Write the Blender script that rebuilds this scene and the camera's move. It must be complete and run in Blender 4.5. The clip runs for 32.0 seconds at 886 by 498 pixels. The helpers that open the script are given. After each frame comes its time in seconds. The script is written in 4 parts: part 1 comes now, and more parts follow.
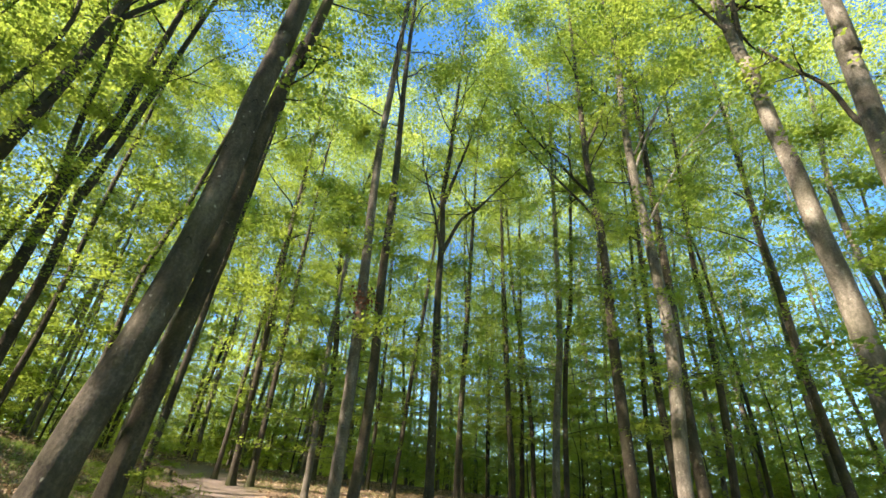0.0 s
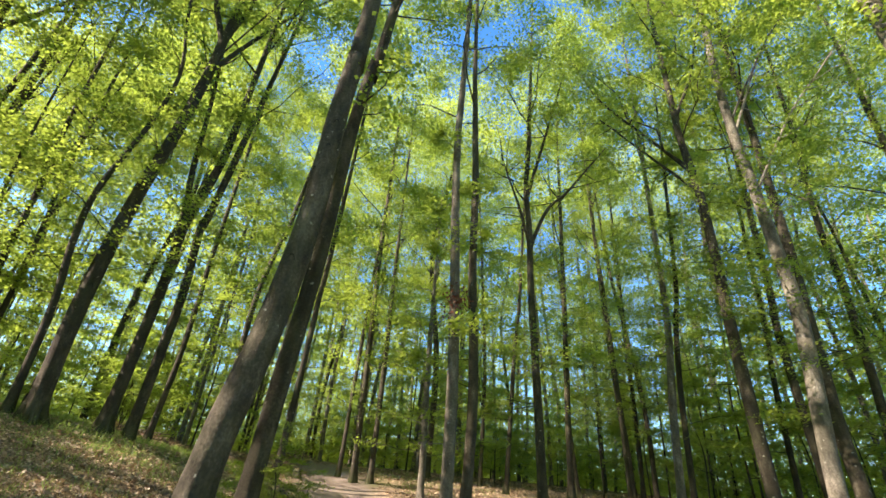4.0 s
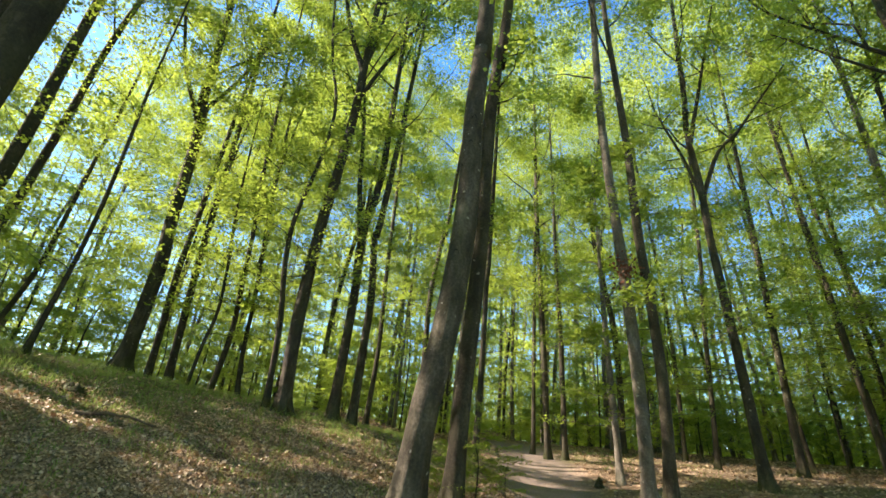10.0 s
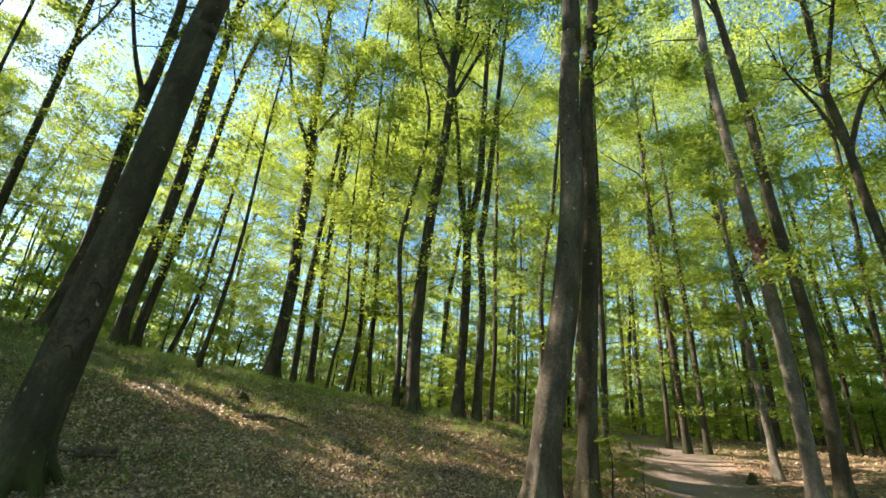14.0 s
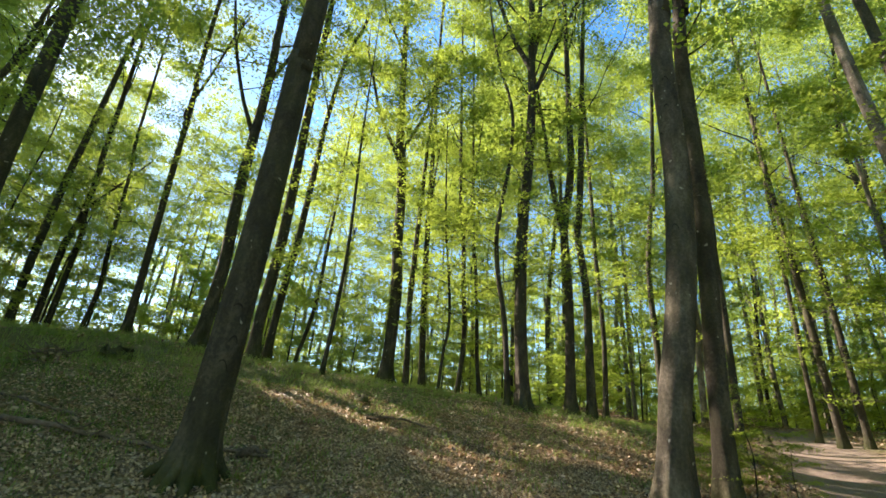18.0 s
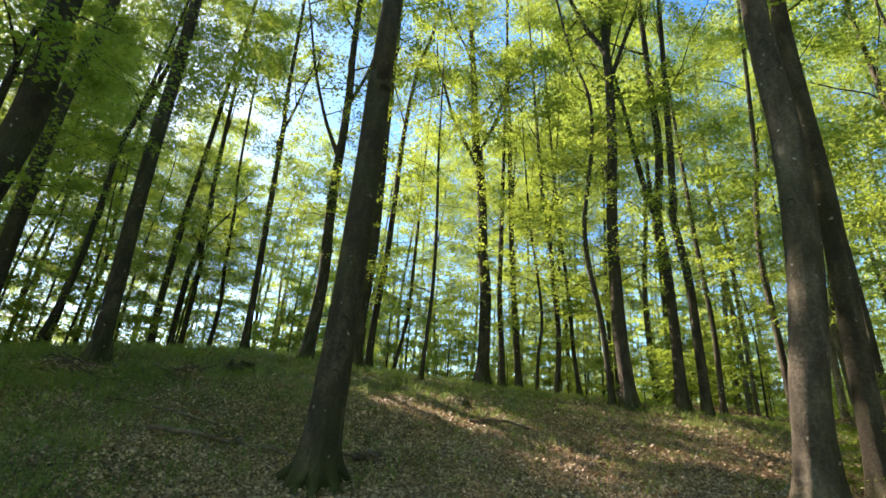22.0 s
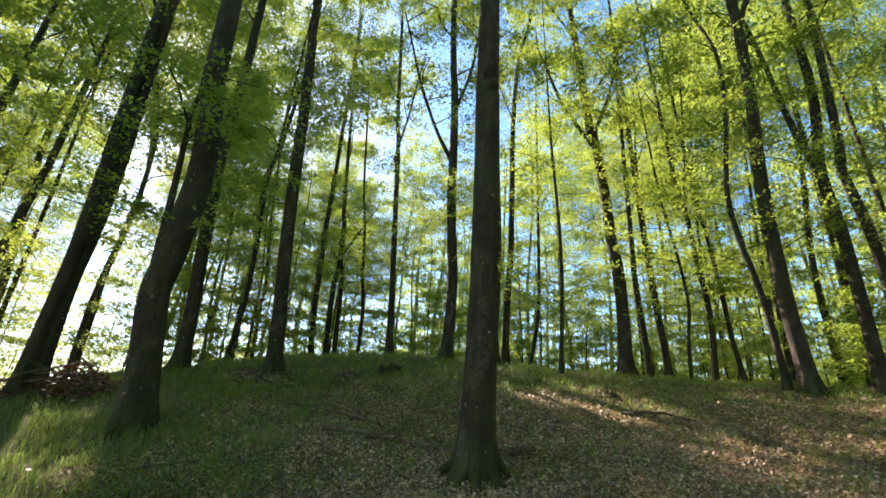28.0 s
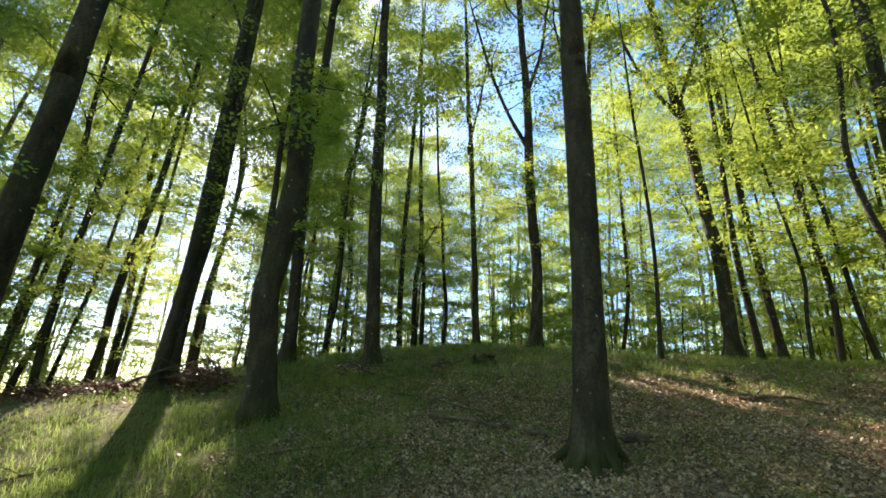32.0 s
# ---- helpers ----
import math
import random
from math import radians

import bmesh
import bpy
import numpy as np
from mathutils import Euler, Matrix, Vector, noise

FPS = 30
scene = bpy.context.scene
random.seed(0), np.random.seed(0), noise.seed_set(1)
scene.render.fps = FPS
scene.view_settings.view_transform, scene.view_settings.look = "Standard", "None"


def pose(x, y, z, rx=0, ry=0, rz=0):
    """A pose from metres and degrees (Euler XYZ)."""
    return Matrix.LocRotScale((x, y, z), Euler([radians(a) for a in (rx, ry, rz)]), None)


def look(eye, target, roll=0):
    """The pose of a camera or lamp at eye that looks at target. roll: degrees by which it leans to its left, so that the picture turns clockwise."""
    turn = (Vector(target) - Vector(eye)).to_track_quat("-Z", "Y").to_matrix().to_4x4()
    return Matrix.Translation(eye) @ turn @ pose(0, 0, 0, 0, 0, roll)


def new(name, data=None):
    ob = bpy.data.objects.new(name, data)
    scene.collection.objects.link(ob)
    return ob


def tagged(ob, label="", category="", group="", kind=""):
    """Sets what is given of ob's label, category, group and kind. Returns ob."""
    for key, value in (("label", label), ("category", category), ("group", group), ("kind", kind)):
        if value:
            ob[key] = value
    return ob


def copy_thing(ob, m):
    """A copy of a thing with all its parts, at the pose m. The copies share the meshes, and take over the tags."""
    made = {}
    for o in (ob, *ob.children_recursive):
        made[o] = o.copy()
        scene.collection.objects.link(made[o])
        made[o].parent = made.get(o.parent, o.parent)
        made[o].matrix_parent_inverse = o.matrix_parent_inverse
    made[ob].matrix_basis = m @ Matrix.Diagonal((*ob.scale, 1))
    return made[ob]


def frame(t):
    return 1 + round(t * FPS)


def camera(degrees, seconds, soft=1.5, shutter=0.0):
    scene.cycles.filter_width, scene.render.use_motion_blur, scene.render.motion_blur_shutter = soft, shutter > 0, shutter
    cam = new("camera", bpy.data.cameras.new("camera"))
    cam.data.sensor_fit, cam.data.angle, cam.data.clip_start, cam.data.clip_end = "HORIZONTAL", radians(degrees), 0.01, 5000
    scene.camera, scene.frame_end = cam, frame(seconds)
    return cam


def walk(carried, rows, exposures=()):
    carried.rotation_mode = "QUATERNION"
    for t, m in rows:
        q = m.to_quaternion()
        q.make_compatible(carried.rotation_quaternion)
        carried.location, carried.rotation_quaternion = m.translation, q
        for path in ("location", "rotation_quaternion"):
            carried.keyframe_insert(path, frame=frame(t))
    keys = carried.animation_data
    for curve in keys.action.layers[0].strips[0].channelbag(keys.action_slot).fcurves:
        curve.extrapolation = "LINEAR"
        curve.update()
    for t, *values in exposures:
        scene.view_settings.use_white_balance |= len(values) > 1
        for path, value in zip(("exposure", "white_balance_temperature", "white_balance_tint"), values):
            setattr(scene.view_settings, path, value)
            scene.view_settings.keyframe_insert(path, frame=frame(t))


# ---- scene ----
cam = camera(86.5, 32.0, 1.62)
PATH = (
    (0.0, 0.00, 0.00, 1.60, 121.13, -4.17, -2.52),
    (1.0, 0.01, 0.00, 1.59, 120.90, -4.22, 0.31),
    (2.0, 0.03, 0.00, 1.58, 120.71, -4.32, 3.30),
    (3.0, 0.04, -0.01, 1.56, 120.42, -4.41, 6.45),
    (3.5, 0.05, -0.01, 1.56, 120.20, -4.47, 8.14),
    (5.5, 0.07, -0.05, 1.54, 118.91, -4.76, 15.37),
    (6.0, 0.08, -0.06, 1.53, 118.56, -4.78, 17.19),
    (7.0, 0.09, -0.09, 1.52, 117.83, -4.79, 20.88),
    (8.0, 0.10, -0.12, 1.51, 117.15, -4.74, 24.47),
    (9.0, 0.11, -0.15, 1.50, 116.56, -4.78, 27.89),
    (10.0, 0.12, -0.18, 1.49, 116.02, -4.95, 31.27),
    (11.0, 0.13, -0.22, 1.48, 115.53, -4.98, 34.74),
    (12.0, 0.13, -0.25, 1.47, 115.16, -4.97, 38.23),
    (13.0, 0.14, -0.29, 1.47, 114.83, -5.06, 41.5),
    (14.0, 0.15, -0.32, 1.46, 114.44, -4.91, 45.26),
    (14.5, 0.15, -0.34, 1.46, 114.24, -4.82, 46.99),
    (16.5, 0.15, -0.41, 1.44, 113.68, -4.63, 53.38),
    (17.0, 0.15, -0.42, 1.44, 113.57, -4.59, 54.84),
    (18.0, 0.15, -0.45, 1.43, 113.35, -4.45, 57.78),
    (19.0, 0.16, -0.48, 1.43, 113.15, -4.21, 60.69),
    (20.0, 0.15, -0.51, 1.42, 113.03, -4.01, 63.56),
    (21.0, 0.15, -0.53, 1.42, 112.92, -3.92, 66.30),
    (22.0, 0.15, -0.56, 1.42, 112.80, -3.82, 68.95),
    (23.0, 0.15, -0.58, 1.41, 112.64, -3.75, 71.62),
    (24.0, 0.15, -0.60, 1.41, 112.44, -3.62, 74.36),
    (25.0, 0.15, -0.62, 1.41, 112.22, -3.38, 77.08),
    (25.5, 0.16, -0.64, 1.40, 112.11, -3.28, 78.37),
    (27.5, 0.17, -0.69, 1.40, 111.65, -2.91, 83.58),
    (28.0, 0.17, -0.70, 1.40, 111.47, -2.90, 84.91),
    (29.0, 0.18, -0.73, 1.39, 110.96, -2.82, 87.50),
    (30.0, 0.16, -0.80, 1.38, 110.47, -2.76, 89.97),
    (31.0, 0.15, -0.92, 1.36, 110.14, -2.66, 92.14),
    (32.0, 0.13, -1.05, 1.345, 110.01, -2.52, 94.20),
)
walk(cam, [(t, pose(*row)) for t, *row in PATH], exposures=((0.0, 1.94, 8100, 20), (12.0, 1.85, 8100, 20), (22.0, 1.8, 8150, 23), (32.0, 1.75, 7900, 27)))

# ---------------- light ----------------
SUN_AZ, SUN_EL = 118.6, 36.2           # degrees, counter-clockwise from +y, and above the horizon
sun_way = Vector((-math.sin(radians(SUN_AZ)) * math.cos(radians(SUN_EL)),
                  math.cos(radians(SUN_AZ)) * math.cos(radians(SUN_EL)), math.sin(radians(SUN_EL))))
world = bpy.data.worlds.new("sky")
scene.world = world
world.use_nodes = True
wn = world.node_tree
sky = wn.nodes.new("ShaderNodeTexSky")
sky.sky_type = "NISHITA"
sky.sun_disc = False
sky.sun_elevation = radians(SUN_EL)
sky.sun_rotation = radians(-SUN_AZ)
sky.air_density, sky.dust_density, sky.ozone_density = 1.0, 0.3, 0.8
wn.nodes["Background"].inputs["Strength"].default_value = 0.14
clear = wn.nodes.new("ShaderNodeMix")
clear.data_type, clear.blend_type = "RGBA", "MULTIPLY"
clear.inputs[0].default_value = 1.0
clear.inputs[7].default_value = (0.74, 0.95, 1.04, 1)
deep = wn.nodes.new("ShaderNodeHueSaturation")
deep.inputs["Saturation"].default_value = 1.4
wn.links.new(sky.outputs[0], deep.inputs["Color"])
wn.links.new(deep.outputs[0], clear.inputs[6])
wn.links.new(clear.outputs[2], wn.nodes["Background"].inputs["Color"])
sun_data = bpy.data.lights.new("sun", "SUN")
sun_data.energy, sun_data.angle, sun_data.color = 4.6, radians(0.53), (1.0, 0.965, 0.91)
sun = new("sun", sun_data)
sun.matrix_world = look(sun_way * 100, (0, 0, 0))


# ---------------- materials ----------------
def material(name):
    m = bpy.data.materials.new(name)
    m.use_nodes = True
    n = m.node_tree.nodes
    return m, n, m.node_tree.links, n["Principled BSDF"]


def node(nodes, kind, **inputs):
    n = nodes.new("ShaderNode" + kind)
    for k, v in inputs.items():
        n.inputs[k.replace("_", " ")].default_value = v
    return n


def ramp(nodes, *stops):
    r = nodes.new("ShaderNodeValToRGB")
    e = r.color_ramp.elements
    while len(e) < len(stops):
        e.new(0.5)
    for el, (p, c) in zip(e, stops):
        el.position = p
        el.color = (*c, 1) if len(c) == 3 else c
    return r


def mixer(nodes, links, fac, a, b, blend="MIX"):
    m = nodes.new("ShaderNodeMix")
    m.data_type, m.blend_type = "RGBA", blend
    for sock, val in ((m.inputs[0], fac), (m.inputs[6], a), (m.inputs[7], b)):
        if isinstance(val, (int, float)):
            sock.default_value = val
        elif isinstance(val, tuple):
            sock.default_value = (*val, 1)
        else:
            links.new(val, sock)
    return m.outputs[2]


def math_node(nodes, links, op, a, b=0.0, c=0.0):
    m = nodes.new("ShaderNodeMath")
    m.operation = op
    for sock, val in zip(m.inputs, (a, b, c)):
        if isinstance(val, (int, float)):
            sock.default_value = val
        else:
            links.new(val, sock)
    return m.outputs[0]


def leaf_material(name, dark, light, glow_dark, glow_light, thin=0.55, single=0.35, patchy=0.4):
    """A thin leaf: dull gloss on the face, sunlight shining through it."""
    m, n, l, p = material(name)
    geo = n.new("ShaderNodeNewGeometry")
    info = n.new("ShaderNodeObjectInfo")
    clump = node(n, "TexNoise", Scale=0.55, Detail=3.0, Roughness=0.6)
    l.new(geo.outputs["Position"], clump.inputs["Vector"])
    spread = math_node(n, l, "MULTIPLY_ADD", clump.outputs["Fac"], 2.4, -0.95)
    mixv = math_node(n, l, "MULTIPLY_ADD", geo.outputs["Random Per Island"], single, math_node(n, l, "MULTIPLY_ADD", info.outputs["Random"], 0.15, math_node(n, l, "MULTIPLY", spread, patchy)))
    tone = ramp(n, (0.0, dark), (1.0, light))
    l.new(mixv, tone.inputs[0])
    thru = ramp(n, (0.0, glow_dark), (1.0, glow_light))
    l.new(mixv, thru.inputs[0])
    l.new(tone.outputs[0], p.inputs["Base Color"])
    p.inputs["Roughness"].default_value = 0.5
    p.inputs["Specular IOR Level"].default_value = 0.35
    t = n.new("ShaderNodeBsdfTranslucent")
    l.new(thru.outputs[0], t.inputs["Color"])
    mx = n.new("ShaderNodeMixShader")
    mx.inputs[0].default_value = thin
    l.new(p.outputs[0], mx.inputs[1])
    l.new(t.outputs[0], mx.inputs[2])
    l.new(mx.outputs[0], n["Material Output"].inputs["Surface"])
    return m


def bark_material(name, dark, mid, light, lichen=0.5, moss=0.5):
    m, n, l, p = material(name)
    tc = n.new("ShaderNodeTexCoord")
    info = n.new("ShaderNodeObjectInfo")
    stretch = n.new("ShaderNodeMapping")
    stretch.inputs["Scale"].default_value = (1, 1, 0.35)
    l.new(tc.outputs["Object"], stretch.inputs[0])
    big = node(n, "TexNoise", Scale=1.6, Detail=5.0, Roughness=0.6)
    l.new(stretch.outputs[0], big.inputs["Vector"])
    fine = node(n, "TexNoise", Scale=28.0, Detail=6.0, Roughness=0.7)
    l.new(tc.outputs["Object"], fine.inputs["Vector"])
    blotch = node(n, "TexNoise", Scale=6.0, Detail=4.0, Roughness=0.65)
    l.new(stretch.outputs[0], blotch.inputs["Vector"])
    tone = ramp(n, (0.38, dark), (0.5, mid), (0.63, light))
    l.new(math_node(n, l, "MULTIPLY_ADD", fine.outputs["Fac"], 0.3, math_node(n, l, "MULTIPLY_ADD", blotch.outputs["Fac"], 0.4, math_node(n, l, "MULTIPLY", big.outputs["Fac"], 0.3))), tone.inputs[0])
    col = mixer(n, l, math_node(n, l, "MULTIPLY", info.outputs["Random"], 0.35), tone.outputs[0], (0.05, 0.042, 0.035))
    # pale lichen specks
    cells = node(n, "TexVoronoi", Scale=8.0, Randomness=1.0)
    l.new(mixer(n, l, 0.12, tc.outputs["Object"], blotch.outputs["Color"], "LINEAR_LIGHT"), cells.inputs["Vector"])
    spots = ramp(n, (0.12, (1, 1, 1)), (0.18, (0, 0, 0)))
    l.new(math_node(n, l, "MULTIPLY_ADD", fine.outputs["Fac"], 0.14, math_node(n, l, "SUBTRACT", cells.outputs["Distance"], 0.06)), spots.inputs[0])
    chance = math_node(n, l, "GREATER_THAN", cells.outputs["Color"], 0.66)
    col = mixer(n, l, math_node(n, l, "MULTIPLY", math_node(n, l, "MULTIPLY", spots.outputs[0], chance), lichen), col, (0.5, 0.5, 0.42))
    # green algae in broad patches and moss on the root flare
    patch = node(n, "TexNoise", Scale=0.9, Detail=3.0)
    l.new(tc.outputs["Object"], patch.inputs["Vector"])
    pr = ramp(n, (0.45, (0, 0, 0)), (0.7, (1, 1, 1)))
    l.new(patch.outputs["Fac"], pr.inputs[0])
    col = mixer(n, l, math_node(n, l, "MULTIPLY", pr.outputs[0], 0.45), col, (0.075, 0.085, 0.035))
    sep = n.new("ShaderNodeSeparateXYZ")
    l.new(tc.outputs["Object"], sep.inputs[0])
    foot = ramp(n, (0.1, (1, 1, 1)), (0.62, (0, 0, 0)))
    l.new(math_node(n, l, "MULTIPLY_ADD", big.outputs["Fac"], 0.6, math_node(n, l, "SUBTRACT", sep.outputs["Z"], 0.13)), foot.inputs[0])
    col = mixer(n, l, math_node(n, l, "MULTIPLY", foot.outputs[0], moss), col, (0.045, 0.06, 0.01))
    l.new(col, p.inputs["Base Color"])
    p.inputs["Roughness"].default_value = 0.85
    p.inputs["Specular IOR Level"].default_value = 0.25
    bump = node(n, "Bump", Strength=0.7, Distance=0.03)
    l.new(math_node(n, l, "MULTIPLY_ADD", big.outputs["Fac"], 1.5, fine.outputs["Fac"]), bump.inputs["Height"])
    l.new(bump.outputs[0], p.inputs["Normal"])
    return m


LEAF = leaf_material("beech_leaf", (0.045, 0.09, 0.016), (0.13, 0.17, 0.028), (0.25, 0.38, 0.055), (0.58, 0.7, 0.13), 0.6)
# the same leaf, paler and brighter: distance haze and backlight put into its colour
LEAF_HAZED = leaf_material("beech_leaf_hazed", (0.05, 0.095, 0.02), (0.155, 0.195, 0.032), (0.31, 0.44, 0.07), (0.65, 0.75, 0.16), 0.64)
GRASS = leaf_material("grass_blade", (0.075, 0.12, 0.03), (0.26, 0.33, 0.11), (0.25, 0.42, 0.08), (0.48, 0.62, 0.19), 0.45)
LITTER = leaf_material("dry_beech_leaf", (0.085, 0.05, 0.03), (0.74, 0.56, 0.39), (0.2, 0.1, 0.05), (0.45, 0.27, 0.15), 0.15, 0.75, 0.2)
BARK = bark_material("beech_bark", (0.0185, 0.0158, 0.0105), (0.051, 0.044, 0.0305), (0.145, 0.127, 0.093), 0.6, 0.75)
# lighter copies of the bark, with sunlight and far haze put into the colour
BARK_LIT = bark_material("lit_beech_bark", (0.055, 0.05, 0.04), (0.165, 0.15, 0.122), (0.41, 0.38, 0.32), 0.6, 0.35)
BARK_HALF_LIT = bark_material("half_lit_beech_bark", (0.028, 0.0245, 0.018), (0.08, 0.0705, 0.053), (0.21, 0.187, 0.145), 0.7, 0.35)
KNOT = bark_material("scar_bark", (0.008, 0.006, 0.004), (0.016, 0.012, 0.008), (0.05, 0.04, 0.028), 0.0, 0.0)
DEADWOOD_PALE = bark_material("bleached_dead_wood", (0.2, 0.17, 0.14), (0.36, 0.32, 0.27), (0.5, 0.46, 0.4), 0.1, 0.0)
DEADWOOD = bark_material("dead_wood", (0.06, 0.045, 0.033), (0.16, 0.12, 0.09), (0.3, 0.25, 0.2), 0.2, 0.0)

# the path runs from beside the camera up the slope
PATH_A, PATH_B = Vector((2.6, -0.3)), Vector((-15.9, 33.4))
path_way = (PATH_B - PATH_A).normalized()
path_side = Vector((path_way.y, -path_way.x))


def ground_material():
    m, n, l, p = material("forest_floor")
    geo = n.new("ShaderNodeNewGeometry")
    pos = geo.outputs["Position"]
    sep = n.new("ShaderNodeSeparateXYZ")
    l.new(pos, sep.inputs[0])
    # old leaves: small flat cells of several browns
    warp = node(n, "TexNoise", Scale=3.0, Detail=3.0)
    l.new(pos, warp.inputs["Vector"])
    cells = node(n, "TexVoronoi", Scale=17.0, Randomness=1.0)
    l.new(pos, cells.inputs["Vector"])
    brown = ramp(n, (0.0, (0.09, 0.054, 0.032)), (0.4, (0.32, 0.222, 0.145)), (0.75, (0.54, 0.4, 0.275)), (1.0, (0.72, 0.57, 0.42)))
    l.new(cells.outputs["Color"], brown.inputs[0])
    soil = mixer(n, l, math_node(n, l, "MULTIPLY", cells.outputs["Distance"], 0.55), brown.outputs[0], (0.03, 0.02, 0.014))
    # damp, rotted leaves in patches
    damp = node(n, "TexNoise", Scale=1.7, Detail=5.0, Roughness=0.7)
    l.new(pos, damp.inputs["Vector"])
    rot = ramp(n, (0.42, (1, 1, 1)), (0.58, (0, 0, 0)))
    l.new(damp.outputs["Fac"], rot.inputs[0])
    soil = mixer(n, l, math_node(n, l, "MULTIPLY", rot.outputs[0], 0.6), soil, (0.075, 0.05, 0.034))
    # grass and moss in patches
    wide = node(n, "TexNoise", Scale=0.33, Detail=6.0, Roughness=0.65)
    l.new(pos, wide.inputs["Vector"])
    bx = math_node(n, l, "POWER", math_node(n, l, "ABSOLUTE", math_node(n, l, "MULTIPLY_ADD", sep.outputs["X"], 1 / 3.6, 5.5 / 3.6)), 2.0)
    by = math_node(n, l, "POWER", math_node(n, l, "ABSOLUTE", math_node(n, l, "MULTIPLY_ADD", sep.outputs["Y"], 1 / 5.2, -2.6 / 5.2)), 2.0)
    bare = math_node(n, l, "MINIMUM", math_node(n, l, "SQRT", math_node(n, l, "ADD", bx, by)), 1.75)
    slope_side = math_node(n, l, "MULTIPLY_ADD", sep.outputs["X"], -0.25, math_node(n, l, "MULTIPLY_ADD", sep.outputs["Y"], -0.0875, -0.5))
    bare = math_node(n, l, "MULTIPLY", bare, math_node(n, l, "MAXIMUM", math_node(n, l, "MINIMUM", slope_side, 1.0), 0.15))
    green_mask = ramp(n, (0.42, (0, 0, 0)), (0.62, (1, 1, 1)))
    l.new(math_node(n, l, "MULTIPLY_ADD", bare, 0.2, math_node(n, l, "SUBTRACT", wide.outputs["Fac"], 0.12)), green_mask.inputs[0])
    tuft = node(n, "TexNoise", Scale=22.0, Detail=4.0)
    l.new(pos, tuft.inputs["Vector"])
    green = ramp(n, (0.3, (0.04, 0.06, 0.014)), (0.7, (0.12, 0.155, 0.035)))
    l.new(tuft.outputs["Fac"], green.inputs[0])
    col = mixer(n, l, math_node(n, l, "MULTIPLY", green_mask.outputs[0], 0.75), soil, green.outputs[0])
    # the trodden path: across is the distance from its middle line
    ax = math_node(n, l, "MULTIPLY", math_node(n, l, "SUBTRACT", sep.outputs["X"], PATH_A.x), path_side.x)
    ay = math_node(n, l, "MULTIPLY", math_node(n, l, "SUBTRACT", sep.outputs["Y"], PATH_A.y), path_side.y)
    across = math_node(n, l, "ABSOLUTE", math_node(n, l, "ADD", ax, ay))
    across = math_node(n, l, "ADD", across, math_node(n, l, "MULTIPLY_ADD", warp.outputs["Fac"], 0.9, -0.45))
    way = ramp(n, (0.14, (1, 1, 1)), (0.29, (0, 0, 0)))
    l.new(math_node(n, l, "MULTIPLY", across, 0.2), way.inputs[0])
    grit = node(n, "TexNoise", Scale=45.0, Detail=5.0)
    l.new(pos, grit.inputs["Vector"])
    dirt = ramp(n, (0.3, (0.11, 0.08, 0.07)), (0.7, (0.31, 0.26, 0.235)))
    l.new(grit.outputs["Fac"], dirt.inputs[0])
    col = mixer(n, l, math_node(n, l, "MULTIPLY", way.outputs[0], 0.85), col, dirt.outputs[0])
    l.new(col, p.inputs["Base Color"])
    p.inputs["Roughness"].default_value = 0.9
    p.inputs["Specular IOR Level"].default_value = 0.2
    bump = node(n, "Bump", Strength=0.7, Distance=0.04)
    flat = math_node(n, l, "SUBTRACT", 1.0, way.outputs[0])
    l.new(math_node(n, l, "MULTIPLY_ADD", cells.outputs["Distance"], flat, math_node(n, l, "MULTIPLY_ADD", grit.outputs["Fac"], 0.4, tuft.outputs["Fac"])), bump.inputs["Height"])
    l.new(bump.outputs[0], p.inputs["Normal"])
    return m


# ---------------- helpers for meshes ----------------
def height(x, y):
    """The lie of the land: a slope up along +y, and a rounded knoll to the west."""
    u = (x + 11.528) * np.cos(0.239) + (y + 10.767) * np.sin(0.239)
    v = -(x + 11.528) * np.sin(0.239) + (y + 10.767) * np.cos(0.239)
    z = -1.35 * np.tanh(x / 50) + 10.38 * np.tanh((y + 20) / 60) - 3.429
    z = z + 3.037 * np.exp(-(u / 7.682) ** 2 - (v / 24.657) ** 2) + 2.703 * np.exp(-((x + 23.135) ** 2 + (y + 3.305) ** 2) / 70.2)
    z = z + 0.4 * np.exp(-((x + 9.1) ** 2 + (y - 8.3) ** 2) / 14) - 0.4 * np.exp(-((x + 3.6) ** 2 + (y - 11.2) ** 2) / 10)
    return z


def across_path(x, y):
    """Distance from the middle of the path, which turns off among the trees 36 m up the slope."""
    return np.where(np.hypot(x, y) > 36, 99.0, 1.0) * abs((x - PATH_A.x) * path_side.x + (y - PATH_A.y) * path_side.y)


def floor_z(x, y):
    """The land with its small unevenness and the worn hollow of the path."""
    d = across_path(x, y)
    rough = np.clip(d / 1.6, 0.25, 1.0) * np.exp(-np.hypot(x, y) / 60)
    z = height(x, y) + rough * (0.05 * np.sin(1.7 * x + 0.8 * np.sin(1.1 * y)) * np.cos(1.3 * y + 0.5 * x) + 0.025 * np.sin(4.1 * x + 2.0 * y) * np.sin(3.7 * y - 1.2 * x))
    return z - 0.07 * np.exp(-(d / 1.1) ** 4)


def grassiness(x, y):
    """0 on the bare leaf litter, 1 where grass grows."""
    return np.clip(np.hypot((x + 5.5) / 3.6, (y - 2.6) / 5.2) - 0.75, 0, 1) * np.clip((-x - 0.35 * y - 2) / 4, 0.15, 1)


